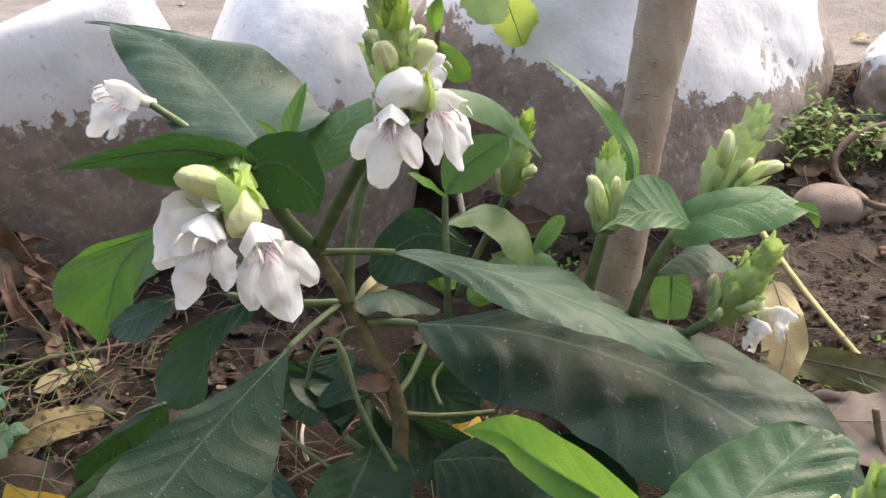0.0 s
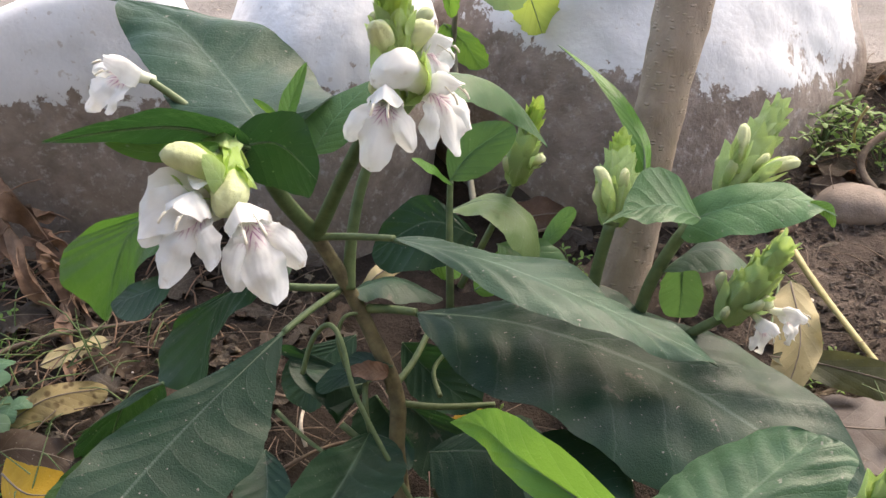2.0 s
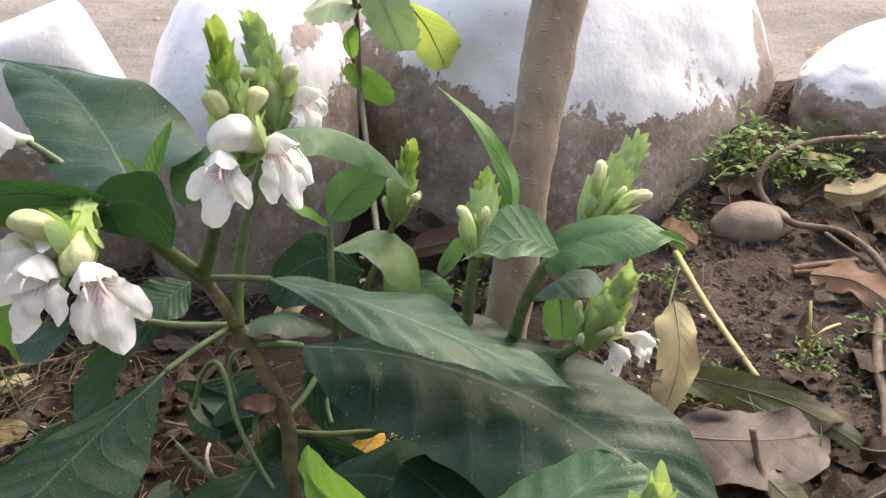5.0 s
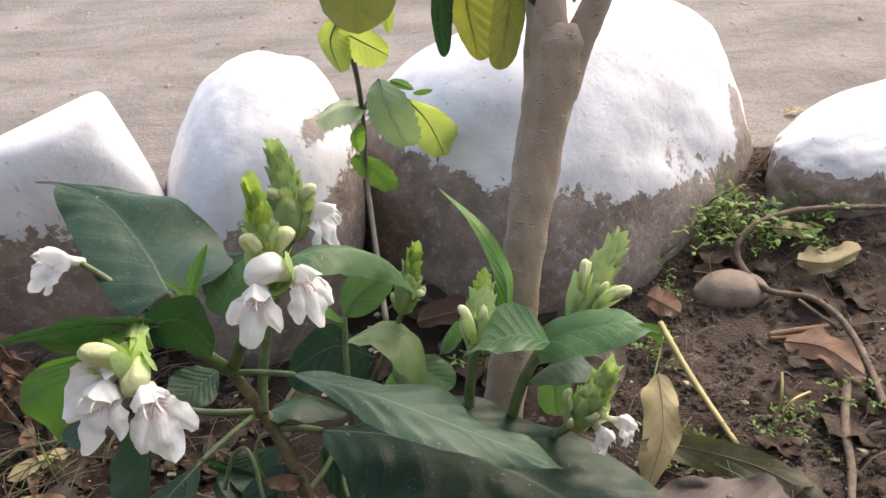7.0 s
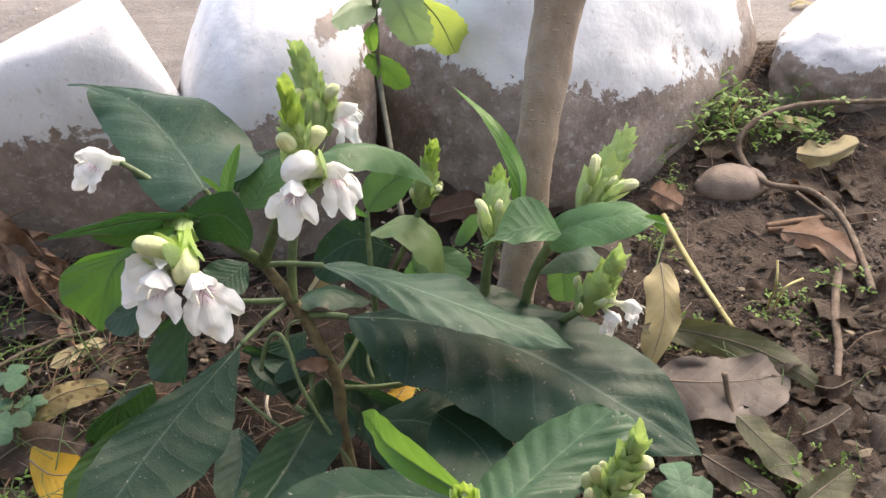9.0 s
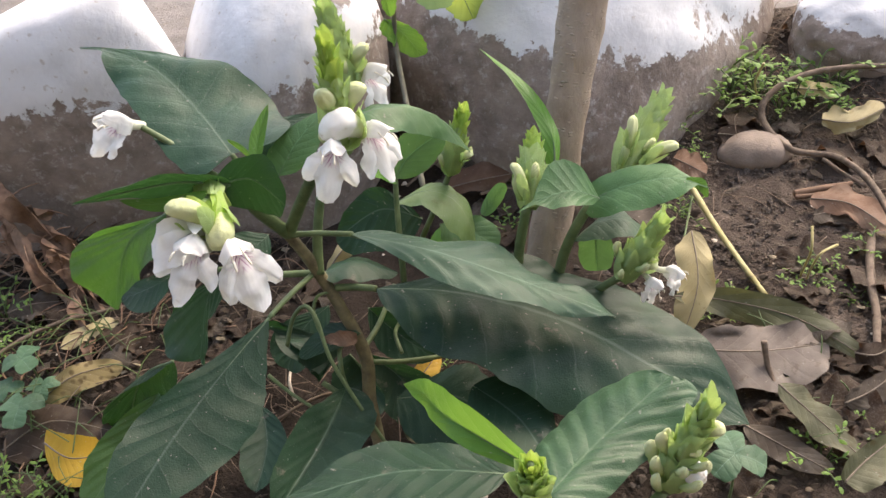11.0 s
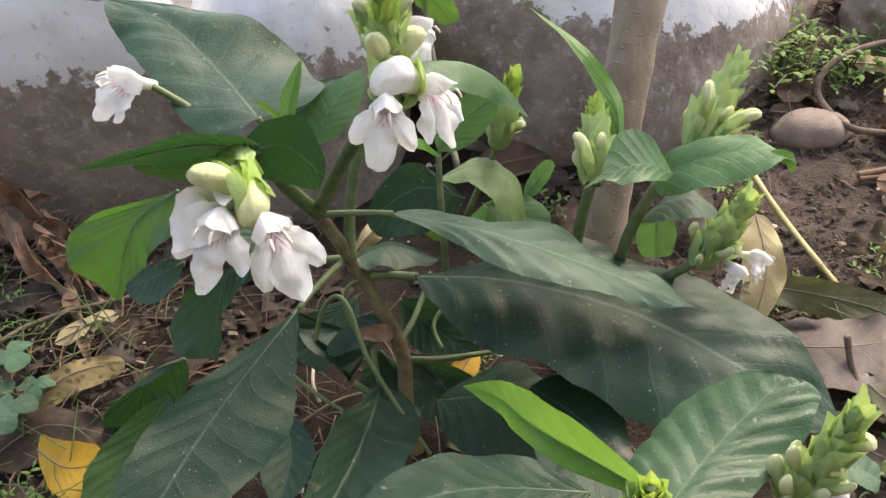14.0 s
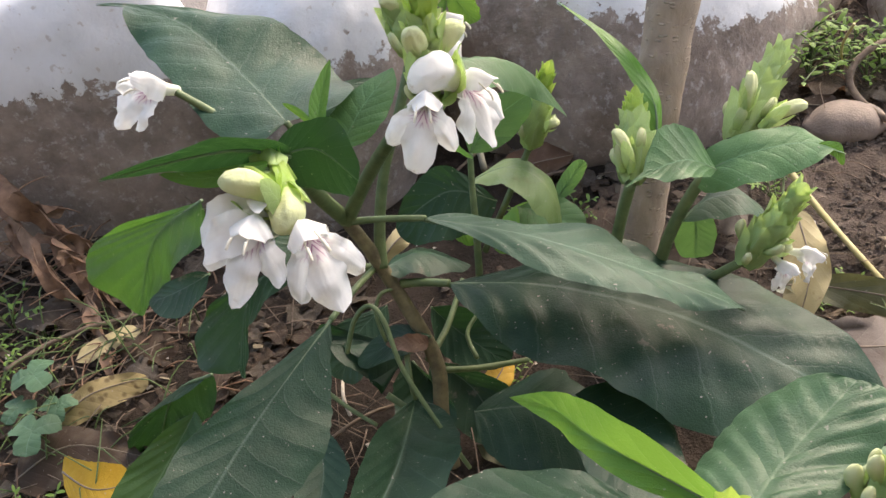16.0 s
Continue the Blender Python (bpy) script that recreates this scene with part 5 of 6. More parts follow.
leaf(weed, [(0.0191, 0.6011, 0.2580), (0.0284, 0.6050, 0.2522), (0.0369, 0.6086, 0.2461)], (-0.0034, -0.0012, -0.0022), (0.0014, 0.0044, 0.0025), 0.50, teeth=5, young=0.6)
leaf(weed, [(0.0359, 0.6076, 0.2441), (0.0429, 0.6084, 0.2447), (0.0520, 0.6136, 0.2429)], (-0.0003, -0.0014, -0.0033), (0.0015, 0.0008, 0.0016), 0.50, teeth=5, young=0.6)
leaf(weed, [(-0.0062, 0.5856, 0.2297), (-0.0105, 0.5809, 0.2211), (-0.0093, 0.5843, 0.2049)], (-0.0046, -0.0011, -0.0007), (0.0081, 0.0007, -0.0010), 0.50, teeth=6, young=1)
leaf(weed, [(0.0108, 0.4259, 0.3856), (-0.0066, 0.4253, 0.3834), (-0.0315, 0.4268, 0.3823)], (0.0018, 0.0070, 0.0169), (-0.0041, -0.0035, -0.0089), 0.50, teeth=12, young=1.2, sharp=1.1)
leaf(weed, [(0.0074, 0.4621, 0.3505), (0.0010, 0.4619, 0.3375), (0.0048, 0.4610, 0.3192)], (-0.0069, -0.0045, 0.0058), (0.0108, 0.0057, -0.0037), 0.50, teeth=10, young=1.2, sharp=1.1)
leaf(weed, [(0.0084, 0.4696, 0.3407), (0.0203, 0.4734, 0.3318), (0.0334, 0.4767, 0.3221)], (0.0047, -0.0018, 0.0084), (-0.0054, -0.0008, -0.0143), 0.50, teeth=10, young=1.2, sharp=1.1)
leaf(weed, [(0.0354, 0.4977, 0.3517), (0.0327, 0.4943, 0.3420), (0.0336, 0.4907, 0.3312)], (-0.0047, -0.0003, 0.0005), (0.0054, 0.0003, -0.0005), 0.50, teeth=6, young=1.2)
# the young tree
tree = thing('young_tree', 'young tree with a smooth grey-brown forked trunk', 'tree', '', (0.088, 0.395, 0.03))
stem(tree, 'trunk', [(0.077, 0.375, 0.0), (0.092, 0.400, 0.08), (0.106, 0.428, 0.150), (0.113, 0.447, 0.194), (0.121, 0.462, 0.233), (0.1285, 0.478, 0.270), (0.137, 0.490, 0.300), (0.140, 0.495, 0.318), (0.141, 0.499, 0.328)], [0.0150, 0.0146, 0.0140, 0.0142, 0.0146, 0.0160, 0.0182, 0.0176, 0.0120], 0, M_BARK, knots=0.06)
stem(tree, 'limb', [(0.140, 0.486, 0.286), (0.150, 0.493, 0.312), (0.159, 0.498, 0.330), (0.170, 0.507, 0.352), (0.190, 0.530, 0.40), (0.215, 0.55, 0.50)], [0.012, 0.0105, 0.0092, 0.0088, 0.0085, 0.0075], 0, M_BARK, knots=0.05)
stem(tree, 'limb', [(0.131, 0.486, 0.285), (0.132, 0.494, 0.310), (0.133, 0.502, 0.335), (0.134, 0.52, 0.365), (0.130, 0.53, 0.43), (0.12, 0.55, 0.60)], [0.0145, 0.0140, 0.0132, 0.0128, 0.0120, 0.0105], 0, M_BARK, knots=0.05)
leaf(tree, [(0.0302, 0.4615, 0.4149), (0.0275, 0.4342, 0.3882), (0.0250, 0.4154, 0.3564)], (-0.0237, -0.0025, 0.0063), (0.0234, 0.0096, 0.0025), 0.55, young=0.3, sharp=1.0, mat=M_OLDLEAF)
leaf(tree, [(0.0772, 0.5380, 0.3774), (0.0650, 0.5274, 0.3401), (0.0650, 0.5200, 0.3037)], (-0.0049, -0.0001, 0.0004), (0.0093, -0.0011, -0.0042), 0.50, sharp=1.3)
leaf(tree, [(0.0826, 0.5371, 0.3736), (0.0838, 0.5357, 0.3322), (0.0908, 0.5347, 0.2940)], (-0.0124, 0.0002, 0.0009), (0.0170, 0.0095, -0.0023), 0.50, mat=M_OLDLEAF, sharp=1.2)
leaf(tree, [(0.1136, 0.4961, 0.3781), (0.1084, 0.4896, 0.3380), (0.1020, 0.4795, 0.3075)], (-0.0107, 0.0004, 0.0009), (0.0103, 0.0019, -0.0012), 0.55, mat=M_OLDLEAF, sharp=1.1)
leaf(tree, [(0.1124, 0.5059, 0.3757), (0.1221, 0.4996, 0.3555), (0.1286, 0.4943, 0.3404)], (-0.0055, -0.0005, -0.0030), (0.0088, -0.0013, -0.0020), 0.50)
leaf(tree, [(0.1483, 0.4827, 0.3789), (0.1485, 0.4774, 0.3602), (0.1468, 0.4738, 0.3482)], (-0.0040, 0.0005, 0.0001), (0.0034, -0.0005, -0.0001), 0.50, young=1)
# ---- fallen leaves, twigs and small weeds on the bed ----
fallen('upright straw-yellow dry leaf with brown specks', M_DRYPALE, [(0.2103, 0.4464, 0.0795), (0.2048, 0.3987, 0.0691), (0.1892, 0.3700, 0.0412)], (-0.0140, 0.0040, -0.0050), (0.0100, -0.0056, 0.0048), 0.42, sharp=1.15, wave=0.25)
fallen('long curling olive-brown dry leaf', M_OLIVE, [(0.1863, 0.3945, 0.0630), (0.2195, 0.3942, 0.0569), (0.2691, 0.3708, 0.0565), (0.3083, 0.3331, 0.0492)], (0.0085, 0.0060, 0.0055), (0.0065, -0.0130, -0.0085), 0.50, sharp=1.5, wave=0.22)
fallen('broad grey-brown dry leaf with torn holes', M_GREYDRY, [(0.1884, 0.3513, 0.0532), (0.2336, 0.3421, 0.0575), (0.2863, 0.3531, 0.0489)], (0.0063, 0.0230, 0.0002), (-0.0008, -0.0292, -0.0100), 0.50, sharp=0.9, ragged=0.35)
fallen('olive green fallen leaf with dark specks', M_OLIVE, [(0.2340, 0.3067, 0.0655), (0.2511, 0.2856, 0.0581), (0.2741, 0.2600, 0.0466)], (0.0097, 0.0112, -0.0037), (-0.0091, -0.0104, -0.0003), 0.50, sharp=1.6)
fallen('pale grey fallen leaf', M_DRY, [(0.2105, 0.2907, 0.0464), (0.2291, 0.2705, 0.0493), (0.2530, 0.2525, 0.0461)], (0.0078, 0.0043, 0.0023), (-0.0079, -0.0061, -0.0043), 0.50, sharp=1.6)
fallen('green fallen leaf lying flat', M_OLIVE, [(0.2528, 0.2391, 0.0561), (0.2686, 0.2516, 0.0565), (0.2941, 0.2681, 0.0570)], (-0.0067, 0.0029, 0.0048), (0.0062, -0.0138, 0.0001), 0.50, sharp=1.0)
fallen('reddish brown dry leaf behind the bush', M_RUST, [(0.0237, 0.5719, 0.0410), (0.0551, 0.5751, 0.0460), (0.0841, 0.5847, 0.0433)], (0.0008, 0.0237, 0.0021), (-0.0007, -0.0055, -0.0107), 0.50, sharp=1.0, ragged=0.2)
fallen('flat brown dry leaf against the boulder', M_DRY, [(0.0242, 0.6145, 0.0491), (0.0567, 0.6174, 0.0525), (0.0971, 0.6207, 0.0525)], (0.0034, 0.0157, 0.0041), (0.0017, -0.0140, -0.0112), 0.50, sharp=0.8, ragged=0.3)
fallen('tan dry leaf behind the trunk', M_DRYPALE, [(0.1431, 0.5845, 0.0644), (0.1604, 0.5812, 0.0655), (0.1807, 0.5785, 0.0567)], (0.0014, 0.0106, 0.0019), (0.0026, -0.0033, -0.0103), 0.50, sharp=1.2)
fallen('pinkish tan dry leaf', M_DRY, [(0.1603, 0.4938, 0.0612), (0.1769, 0.4835, 0.0624), (0.1879, 0.4653, 0.0532)], (0.0132, 0.0234, 0.0011), (-0.0107, -0.0146, -0.0109), 0.50, sharp=0.9, ragged=0.2)
fallen('small russet dry leaf beside a pebble', M_RUST, [(0.2296, 0.5806, 0.0516), (0.2393, 0.5680, 0.0525), (0.2554, 0.5620, 0.0444)], (0.0085, 0.0162, 0.0004), (-0.0057, -0.0071, -0.0068), 0.50, sharp=1.0)
fallen('curled tan dry leaf', M_DRYPALE, [(0.3668, 0.6034, 0.0663), (0.3902, 0.5931, 0.0682), (0.4261, 0.6122, 0.0685)], (0.0058, 0.0237, 0.0014), (-0.0025, -0.0013, -0.0123), 0.50, sharp=1.0, ragged=0.3)
fallen('small cream dry leaf', M_DRYPALE, [(0.3579, 0.6502, 0.0715), (0.3752, 0.6468, 0.0711), (0.3991, 0.6446, 0.0658)], (0.0028, 0.0100, 0.0025), (0.0023, -0.0048, -0.0059), 0.50, sharp=1.2)
fallen('large russet dry leaf under a twig', M_RUST, [(0.3280, 0.5119, 0.0497), (0.3527, 0.4945, 0.0558), (0.3687, 0.4587, 0.0577)], (0.0122, 0.0200, -0.0017), (-0.0059, -0.0093, -0.0081), 0.50, sharp=1.0, ragged=0.2)
fallen('grey flat dry leaf', M_DRY, [(0.3256, 0.4947, 0.0456), (0.3423, 0.4968, 0.0457), (0.3587, 0.4904, 0.0438)], (0.0017, 0.0062, 0.0021), (-0.0036, -0.0118, -0.0021), 0.50, sharp=0.9)
fallen('brown dry leaf by the boulder foot', M_DRYRED, [(0.2765, 0.6095, 0.0547), (0.2952, 0.6026, 0.0554), (0.3180, 0.5994, 0.0510)], (0.0018, 0.0094, 0.0042), (-0.0012, -0.0093, -0.0080), 0.50, sharp=0.9, ragged=0.2)
fallen('bright yellow fallen leaf', M_YELLOW, [(-0.2650, 0.3200, 0.0310), (-0.2400, 0.3030, 0.0350), (-0.2180, 0.3060, 0.0330)], (-0.0020, 0.0150, 0.0060), (0.0051, -0.0190, -0.0070), 0.50, sharp=0.9, wave=0.04)
fallen('straw-coloured dry leaf with brown spots', M_DRYPALE, [(-0.2867, 0.3640, 0.0240), (-0.2636, 0.3798, 0.0321), (-0.2323, 0.3956, 0.0261)], (-0.0030, 0.0064, 0.0040), (0.0056, -0.0076, -0.0100), 0.50, sharp=1.2, spotted=1)
fallen('narrow tan dry leaf', M_DRYPALE, [(-0.2918, 0.4198, 0.0220), (-0.2750, 0.4305, 0.0241), (-0.2512, 0.4469, 0.0221)], (-0.0033, 0.0098, 0.0000), (0.0047, -0.0041, -0.0040), 0.50, sharp=1.3)
fallen('broad dark brown dry leaf', M_DRYRED, [(-0.3013, 0.3240, 0.0200), (-0.2701, 0.3430, 0.0261), (-0.2214, 0.3333, 0.0221)], (-0.0105, 0.0163, -0.0000), (0.0140, -0.0213, -0.0060), 0.50, sharp=0.8, ragged=0.2)
fallen('crumpled brown dry leaf', M_DRYRED, [(-0.2556, 0.4125, 0.0221), (-0.2403, 0.4201, 0.0261), (-0.2248, 0.4354, 0.0221)], (-0.0099, 0.0113, 0.0020), (0.0102, -0.0117, -0.0080), 0.50, sharp=0.8, ragged=0.4, wave=0.3)
fallen('brown dry leaf on the litter', M_DRY, [(-0.3517, 0.4639, 0.0221), (-0.3320, 0.4687, 0.0261), (-0.3108, 0.4747, 0.0221)], (-0.0056, 0.0143, 0.0000), (0.0067, -0.0129, -0.0080), 0.50, sharp=0.8, ragged=0.3, wave=0.25)
fallen('straw-coloured curled leaf beside a stem', M_DRYPALE, [(-0.0720, 0.4476, 0.0584), (-0.0570, 0.4582, 0.0738), (-0.0379, 0.4886, 0.0645)], (-0.0028, 0.0083, 0.0019), (0.0069, 0.0085, -0.0098), 0.50, sharp=1.1)
fallen('tan dry leaf behind the flower stems', M_DRYPALE, [(-0.1352, 0.5719, 0.0358), (-0.1204, 0.5765, 0.0465), (-0.1092, 0.6076, 0.0425)], (-0.0114, 0.0062, 0.0008), (0.0064, -0.0028, -0.0103), 0.50, sharp=0.8)
fallen('yellowing fallen leaf under the bush', M_YELLOW, [(-0.0085, 0.3550, 0.0257), (0.0023, 0.3630, 0.0313), (0.0122, 0.3838, 0.0289)], (-0.0085, 0.0036, -0.0005), (0.0072, -0.0046, -0.0046), 0.50, sharp=0.9)
fallen('brown fallen leaf under the bush', M_OLIVE, [(-0.0131, 0.3201, 0.0254), (0.0073, 0.3200, 0.0306), (0.0309, 0.3303, 0.0282)], (-0.0003, 0.0165, 0.0010), (0.0037, -0.0149, -0.0058), 0.50, sharp=0.8)
fallen('pale fallen leaf in the shade', M_DRY, [(-0.1176, 0.2945, 0.0227), (-0.1077, 0.2971, 0.0248), (-0.1007, 0.3120, 0.0229)], (-0.0066, 0.0059, 0.0019), (0.0065, -0.0058, -0.0019), 0.50, sharp=0.9)
fallen('brown dry leaf at the boulder gap', M_DRYRED, [(0.2177, 0.6302, 0.0598), (0.2338, 0.6331, 0.0631), (0.2538, 0.6404, 0.0633)], (0.0017, 0.0096, 0.0020), (0.0025, -0.0043, -0.0069), 0.50, sharp=0.9, ragged=0.3)
fallen('grey-brown fallen leaf on the litter', M_DRY, [(0.2778, 0.3011, 0.0487), (0.2957, 0.3075, 0.0510), (0.3172, 0.3218, 0.0493)], (-0.0012, 0.0078, 0.0020), (0.0042, -0.0070, -0.0059), 0.50, sharp=0.9, ragged=0.2)
fallen('russet curled leaf on the litter', M_DRYRED, [(0.2988, 0.3411, 0.0511), (0.3084, 0.3344, 0.0552), (0.3255, 0.3443, 0.0514)], (0.0031, 0.0096, 0.0020), (0.0001, -0.0063, -0.0100), 0.50, sharp=0.9, ragged=0.25, wave=0.25)
twig('vine_stem', 'bent brown woody vine lying over the bed', [(0.4732, 0.6507, 0.0869), (0.4335, 0.6540, 0.0873), (0.3860, 0.6520, 0.0889), (0.3478, 0.6434, 0.0853), (0.3221, 0.6297, 0.0742), (0.3189, 0.6134, 0.0603), (0.3338, 0.5779, 0.0534), (0.3676, 0.5616, 0.0539), (0.3802, 0.5245, 0.0543), (0.3800, 0.4788, 0.0518), (0.3747, 0.4342, 0.0497)], 0.0026, 0.0029, M_TWIG, 'twig')
twig('twig', 'thin dry twig leaning on the vine', [(0.3563, 0.5629, 0.0520), (0.3677, 0.5450, 0.0489), (0.3780, 0.5221, 0.0502)], 0.0018, 0.0014, M_TWIG, 'twig')
twig('dry_stick', 'short split pale stick on the soil', [(0.3208, 0.5270, 0.0439), (0.3436, 0.5283, 0.0462), (0.3707, 0.5318, 0.0464)], 0.0030, 0.0026, M_SHRED, 'twig')
twig('dry_stick', 'short split pale stick on the soil', [(0.3210, 0.5236, 0.0429), (0.3446, 0.5231, 0.0441), (0.3666, 0.5255, 0.0442)], 0.0022, 0.0020, M_SHRED, 'twig')
twig('dry_stalk', 'thin yellow-green stalk leaning on the soil', [(0.2285, 0.5229, 0.0658), (0.2413, 0.4741, 0.0538), (0.2613, 0.4082, 0.0423)], 0.0026, 0.0020, M_STRAW, 'twig')
twig('twig', 'short upright dry twig', [(0.2336, 0.3391, 0.0705), (0.2364, 0.3310, 0.0556), (0.2392, 0.3125, 0.0457)], 0.0022, 0.0016, M_TWIG, 'twig')
twig('twig', 'knotty grey twig on the litter', [(0.3621, 0.4697, 0.0477), (0.3390, 0.4152, 0.0495), (0.3298, 0.3809, 0.0474), (0.3132, 0.3360, 0.0473)], 0.0034, 0.0026, M_TWIG, 'twig')
twig('twig', 'thin dark twig on the litter', [(-0.3401, 0.4149, 0.0240), (-0.3196, 0.4348, 0.0240), (-0.2942, 0.4467, 0.0261), (-0.2676, 0.4540, 0.0261), (-0.2384, 0.4620, 0.0261)], 0.0020, 0.0014, M_TWIG, 'twig')
twig('twig', 'dry twig by the boulder foot', [(0.2214, 0.6065, 0.0563), (0.2511, 0.6274, 0.0624), (0.2823, 0.6587, 0.0688)], 0.0030, 0.0018, M_TWIG, 'twig')
twig('twig', 'thin dry twig behind the bush', [(-0.0133, 0.5811, 0.0399), (0.0133, 0.6057, 0.0462), (0.0462, 0.6248, 0.0534)], 0.0012, 0.0010, M_TWIG, 'twig')
twig('twig', 'thin dry twig behind the bush', [(0.0544, 0.5680, 0.0351), (0.0753, 0.5691, 0.0393), (0.0905, 0.5646, 0.0385)], 0.0014, 0.0010, M_TWIG, 'twig')
twig('twig', 'fine straw on the litter', [(-0.3850, 0.5215, 0.0245), (-0.3517, 0.5042, 0.0243), (-0.3187, 0.5112, 0.0224)], 0.0012, 0.0009, M_TWIG, 'twig')
twig('twig', 'thin green runner over the soil', [(0.1999, 0.4336, 0.0479), (0.2131, 0.4685, 0.0546), (0.2358, 0.5316, 0.0563)], 0.0010, 0.0008, M_GRASS, 'twig')
twig('twig', 'thin pale root in the shade', [(-0.0892, 0.3431, 0.0331), (-0.0925, 0.3508, 0.0430), (-0.0949, 0.3740, 0.0380)], 0.0012, 0.0010, M_CHIP, 'twig')
twig('twig', 'thin dry twig under the bush', [(-0.1334, 0.3896, 0.0325), (-0.0996, 0.3771, 0.0379), (-0.0750, 0.3796, 0.0333)], 0.0012, 0.0010, M_TWIG, 'twig')
twig('twig', 'thin dry twig under the bush', [(-0.1107, 0.3256, 0.0248), (-0.0799, 0.3457, 0.0292), (-0.0478, 0.3553, 0.0280)], 0.0014, 0.0010, M_TWIG, 'twig')
twig('runner', 'thin curling pale green runner', [(0.2945, 0.4335, 0.0870), (0.2914, 0.4197, 0.0770), (0.2918, 0.4232, 0.0570), (0.2915, 0.4246, 0.0450)], 0.0010, 0.0008, M_STRAW, 'runner')
twig('runner', 'thin curling pale green runner', [(0.3172, 0.4330, 0.0673), (0.2999, 0.4201, 0.0721), (0.2956, 0.4204, 0.0570), (0.2952, 0.4214, 0.0430)], 0.0010, 0.0008, M_STRAW, 'runner')
twig('runner', 'thin curling pale green runner', [(0.3149, 0.6307, 0.1124), (0.3122, 0.6355, 0.0934), (0.3182, 0.6432, 0.0750), (0.3280, 0.6482, 0.0620)], 0.0012, 0.0009, M_STRAW, 'runner')
# torn bark and dry stems heaped beside the bush
bark_heap = thing('bark_scrap', 'torn reddish brown bark with frayed shreds', 'bark', '', (-0.3457, 0.5314, 0.0127))
shred(bark_heap, [(-0.3905, 0.5683, 0.1049), (-0.3475, 0.5320, 0.0978), (-0.3306, 0.5268, 0.0726), (-0.3083, 0.5033, 0.0423), (-0.2837, 0.4707, 0.0241)], 0.010, 0)
shred(bark_heap, [(-0.3950, 0.5702, 0.0851), (-0.3501, 0.5247, 0.0726), (-0.3298, 0.4956, 0.0572), (-0.3082, 0.4782, 0.0321), (-0.2855, 0.4592, 0.0221)], 0.008, 1)
shred(bark_heap, [(-0.3563, 0.5406, 0.0730), (-0.3374, 0.5367, 0.0779), (-0.3234, 0.5458, 0.0633)], 0.007, 2)
shred(bark_heap, [(-0.3372, 0.5202, 0.0625), (-0.3148, 0.5091, 0.0573), (-0.2927, 0.4912, 0.0322), (-0.2679, 0.4580, 0.0221)], 0.007, 3)
shred(bark_heap, [(-0.3647, 0.5378, 0.0629), (-0.3450, 0.5099, 0.0523), (-0.3277, 0.4993, 0.0472), (-0.3239, 0.4936, 0.0322)], 0.009, 4)
shred(bark_heap, [(-0.3379, 0.5355, 0.0629), (-0.3110, 0.5180, 0.0625), (-0.2978, 0.5173, 0.0425)], 0.006, 5)
shred(bark_heap, [(-0.2980, 0.4774, 0.0321), (-0.2794, 0.4437, 0.0241), (-0.2600, 0.4026, 0.0201)], 0.006, 6)
shred(bark_heap, [(-0.4002, 0.5371, 0.0529), (-0.3613, 0.5187, 0.0525), (-0.3293, 0.5050, 0.0423)], 0.005, 7)
shred(bark_heap, [(-0.3130, 0.4959, 0.0622), (-0.2992, 0.4971, 0.0472), (-0.2801, 0.4761, 0.0321)], 0.006, 8)
# clover and small weeds
clover((-0.3045, 0.3919, 0.0420), 0.016, 40)
clover((-0.2876, 0.3444, 0.0420), 0.017, 35)
clover((-0.2834, 0.3693, 0.0340), 0.013, 75)
clover((-0.3121, 0.3726, 0.0320), 0.012, 15)
clover((0.1744, 0.2211, 0.1172), 0.017, 1275)
small_weed((0.2999, 0.6959, 0.0585), 0.043, 1275)
small_weed((0.3234, 0.7107, 0.0579), 0.037, 1310)
small_weed((0.3266, 0.6615, 0.0577), 0.035, 1340)
small_weed((0.2984, 0.6560, 0.0568), 0.035, 1290)
small_weed((0.3811, 0.6644, 0.0583), 0.040, 1440)
small_weed((0.4073, 0.6709, 0.0589), 0.037, 1485)
small_weed((0.3592, 0.6536, 0.0570), 0.033, 1405)
small_weed((0.2963, 0.4190, 0.0371), 0.019, 1420)
small_weed((0.3105, 0.4302, 0.0373), 0.019, 1445)
small_weed((0.3559, 0.4490, 0.0377), 0.021, 1535)
small_weed((0.2263, 0.4016, 0.0352), 0.021, 1265)
small_weed((0.2252, 0.5158, 0.0355), 0.021, 1205)
small_weed((0.2508, 0.5918, 0.0422), 0.014, 1225)
small_weed((0.2465, 0.6237, 0.0494), 0.022, 1205)
small_weed((0.3891, 0.6387, 0.0546), 0.025, 1470)
small_weed((0.2522, 0.2640, 0.0361), 0.023, 1435)
small_weed((0.2933, 0.2868, 0.0370), 0.015, 1530)
small_weed((0.0373, 0.5242, 0.0193), 0.019, 820)
small_weed((0.0776, 0.5240, 0.0231), 0.021, 900)
small_weed((0.0136, 0.3662, 0.0170), 0.015, 770)
small_weed((0.3237, 0.4016, 0.0374), 0.011, 1500)
small_weed((0.3421, 0.6393, 0.0545), 0.027, 1380)
small_weed((0.3066, 0.6784, 0.0586), 0.033, 1295)
small_weed((0.3434, 0.6736, 0.0588), 0.025, 1365)
for x, y, size, seed in ((-0.36, 0.47, 0.030, 21), (-0.33, 0.45, 0.024, 22), (-0.38, 0.43, 0.028, 23), (-0.27, 0.29, 0.022, 24), (-0.29, 0.28, 0.026, 25), (-0.25, 0.275, 0.020, 26), (-0.35, 0.41, 0.020, 27)):
    small_weed((x, y, rise(x, y)), size, seed)


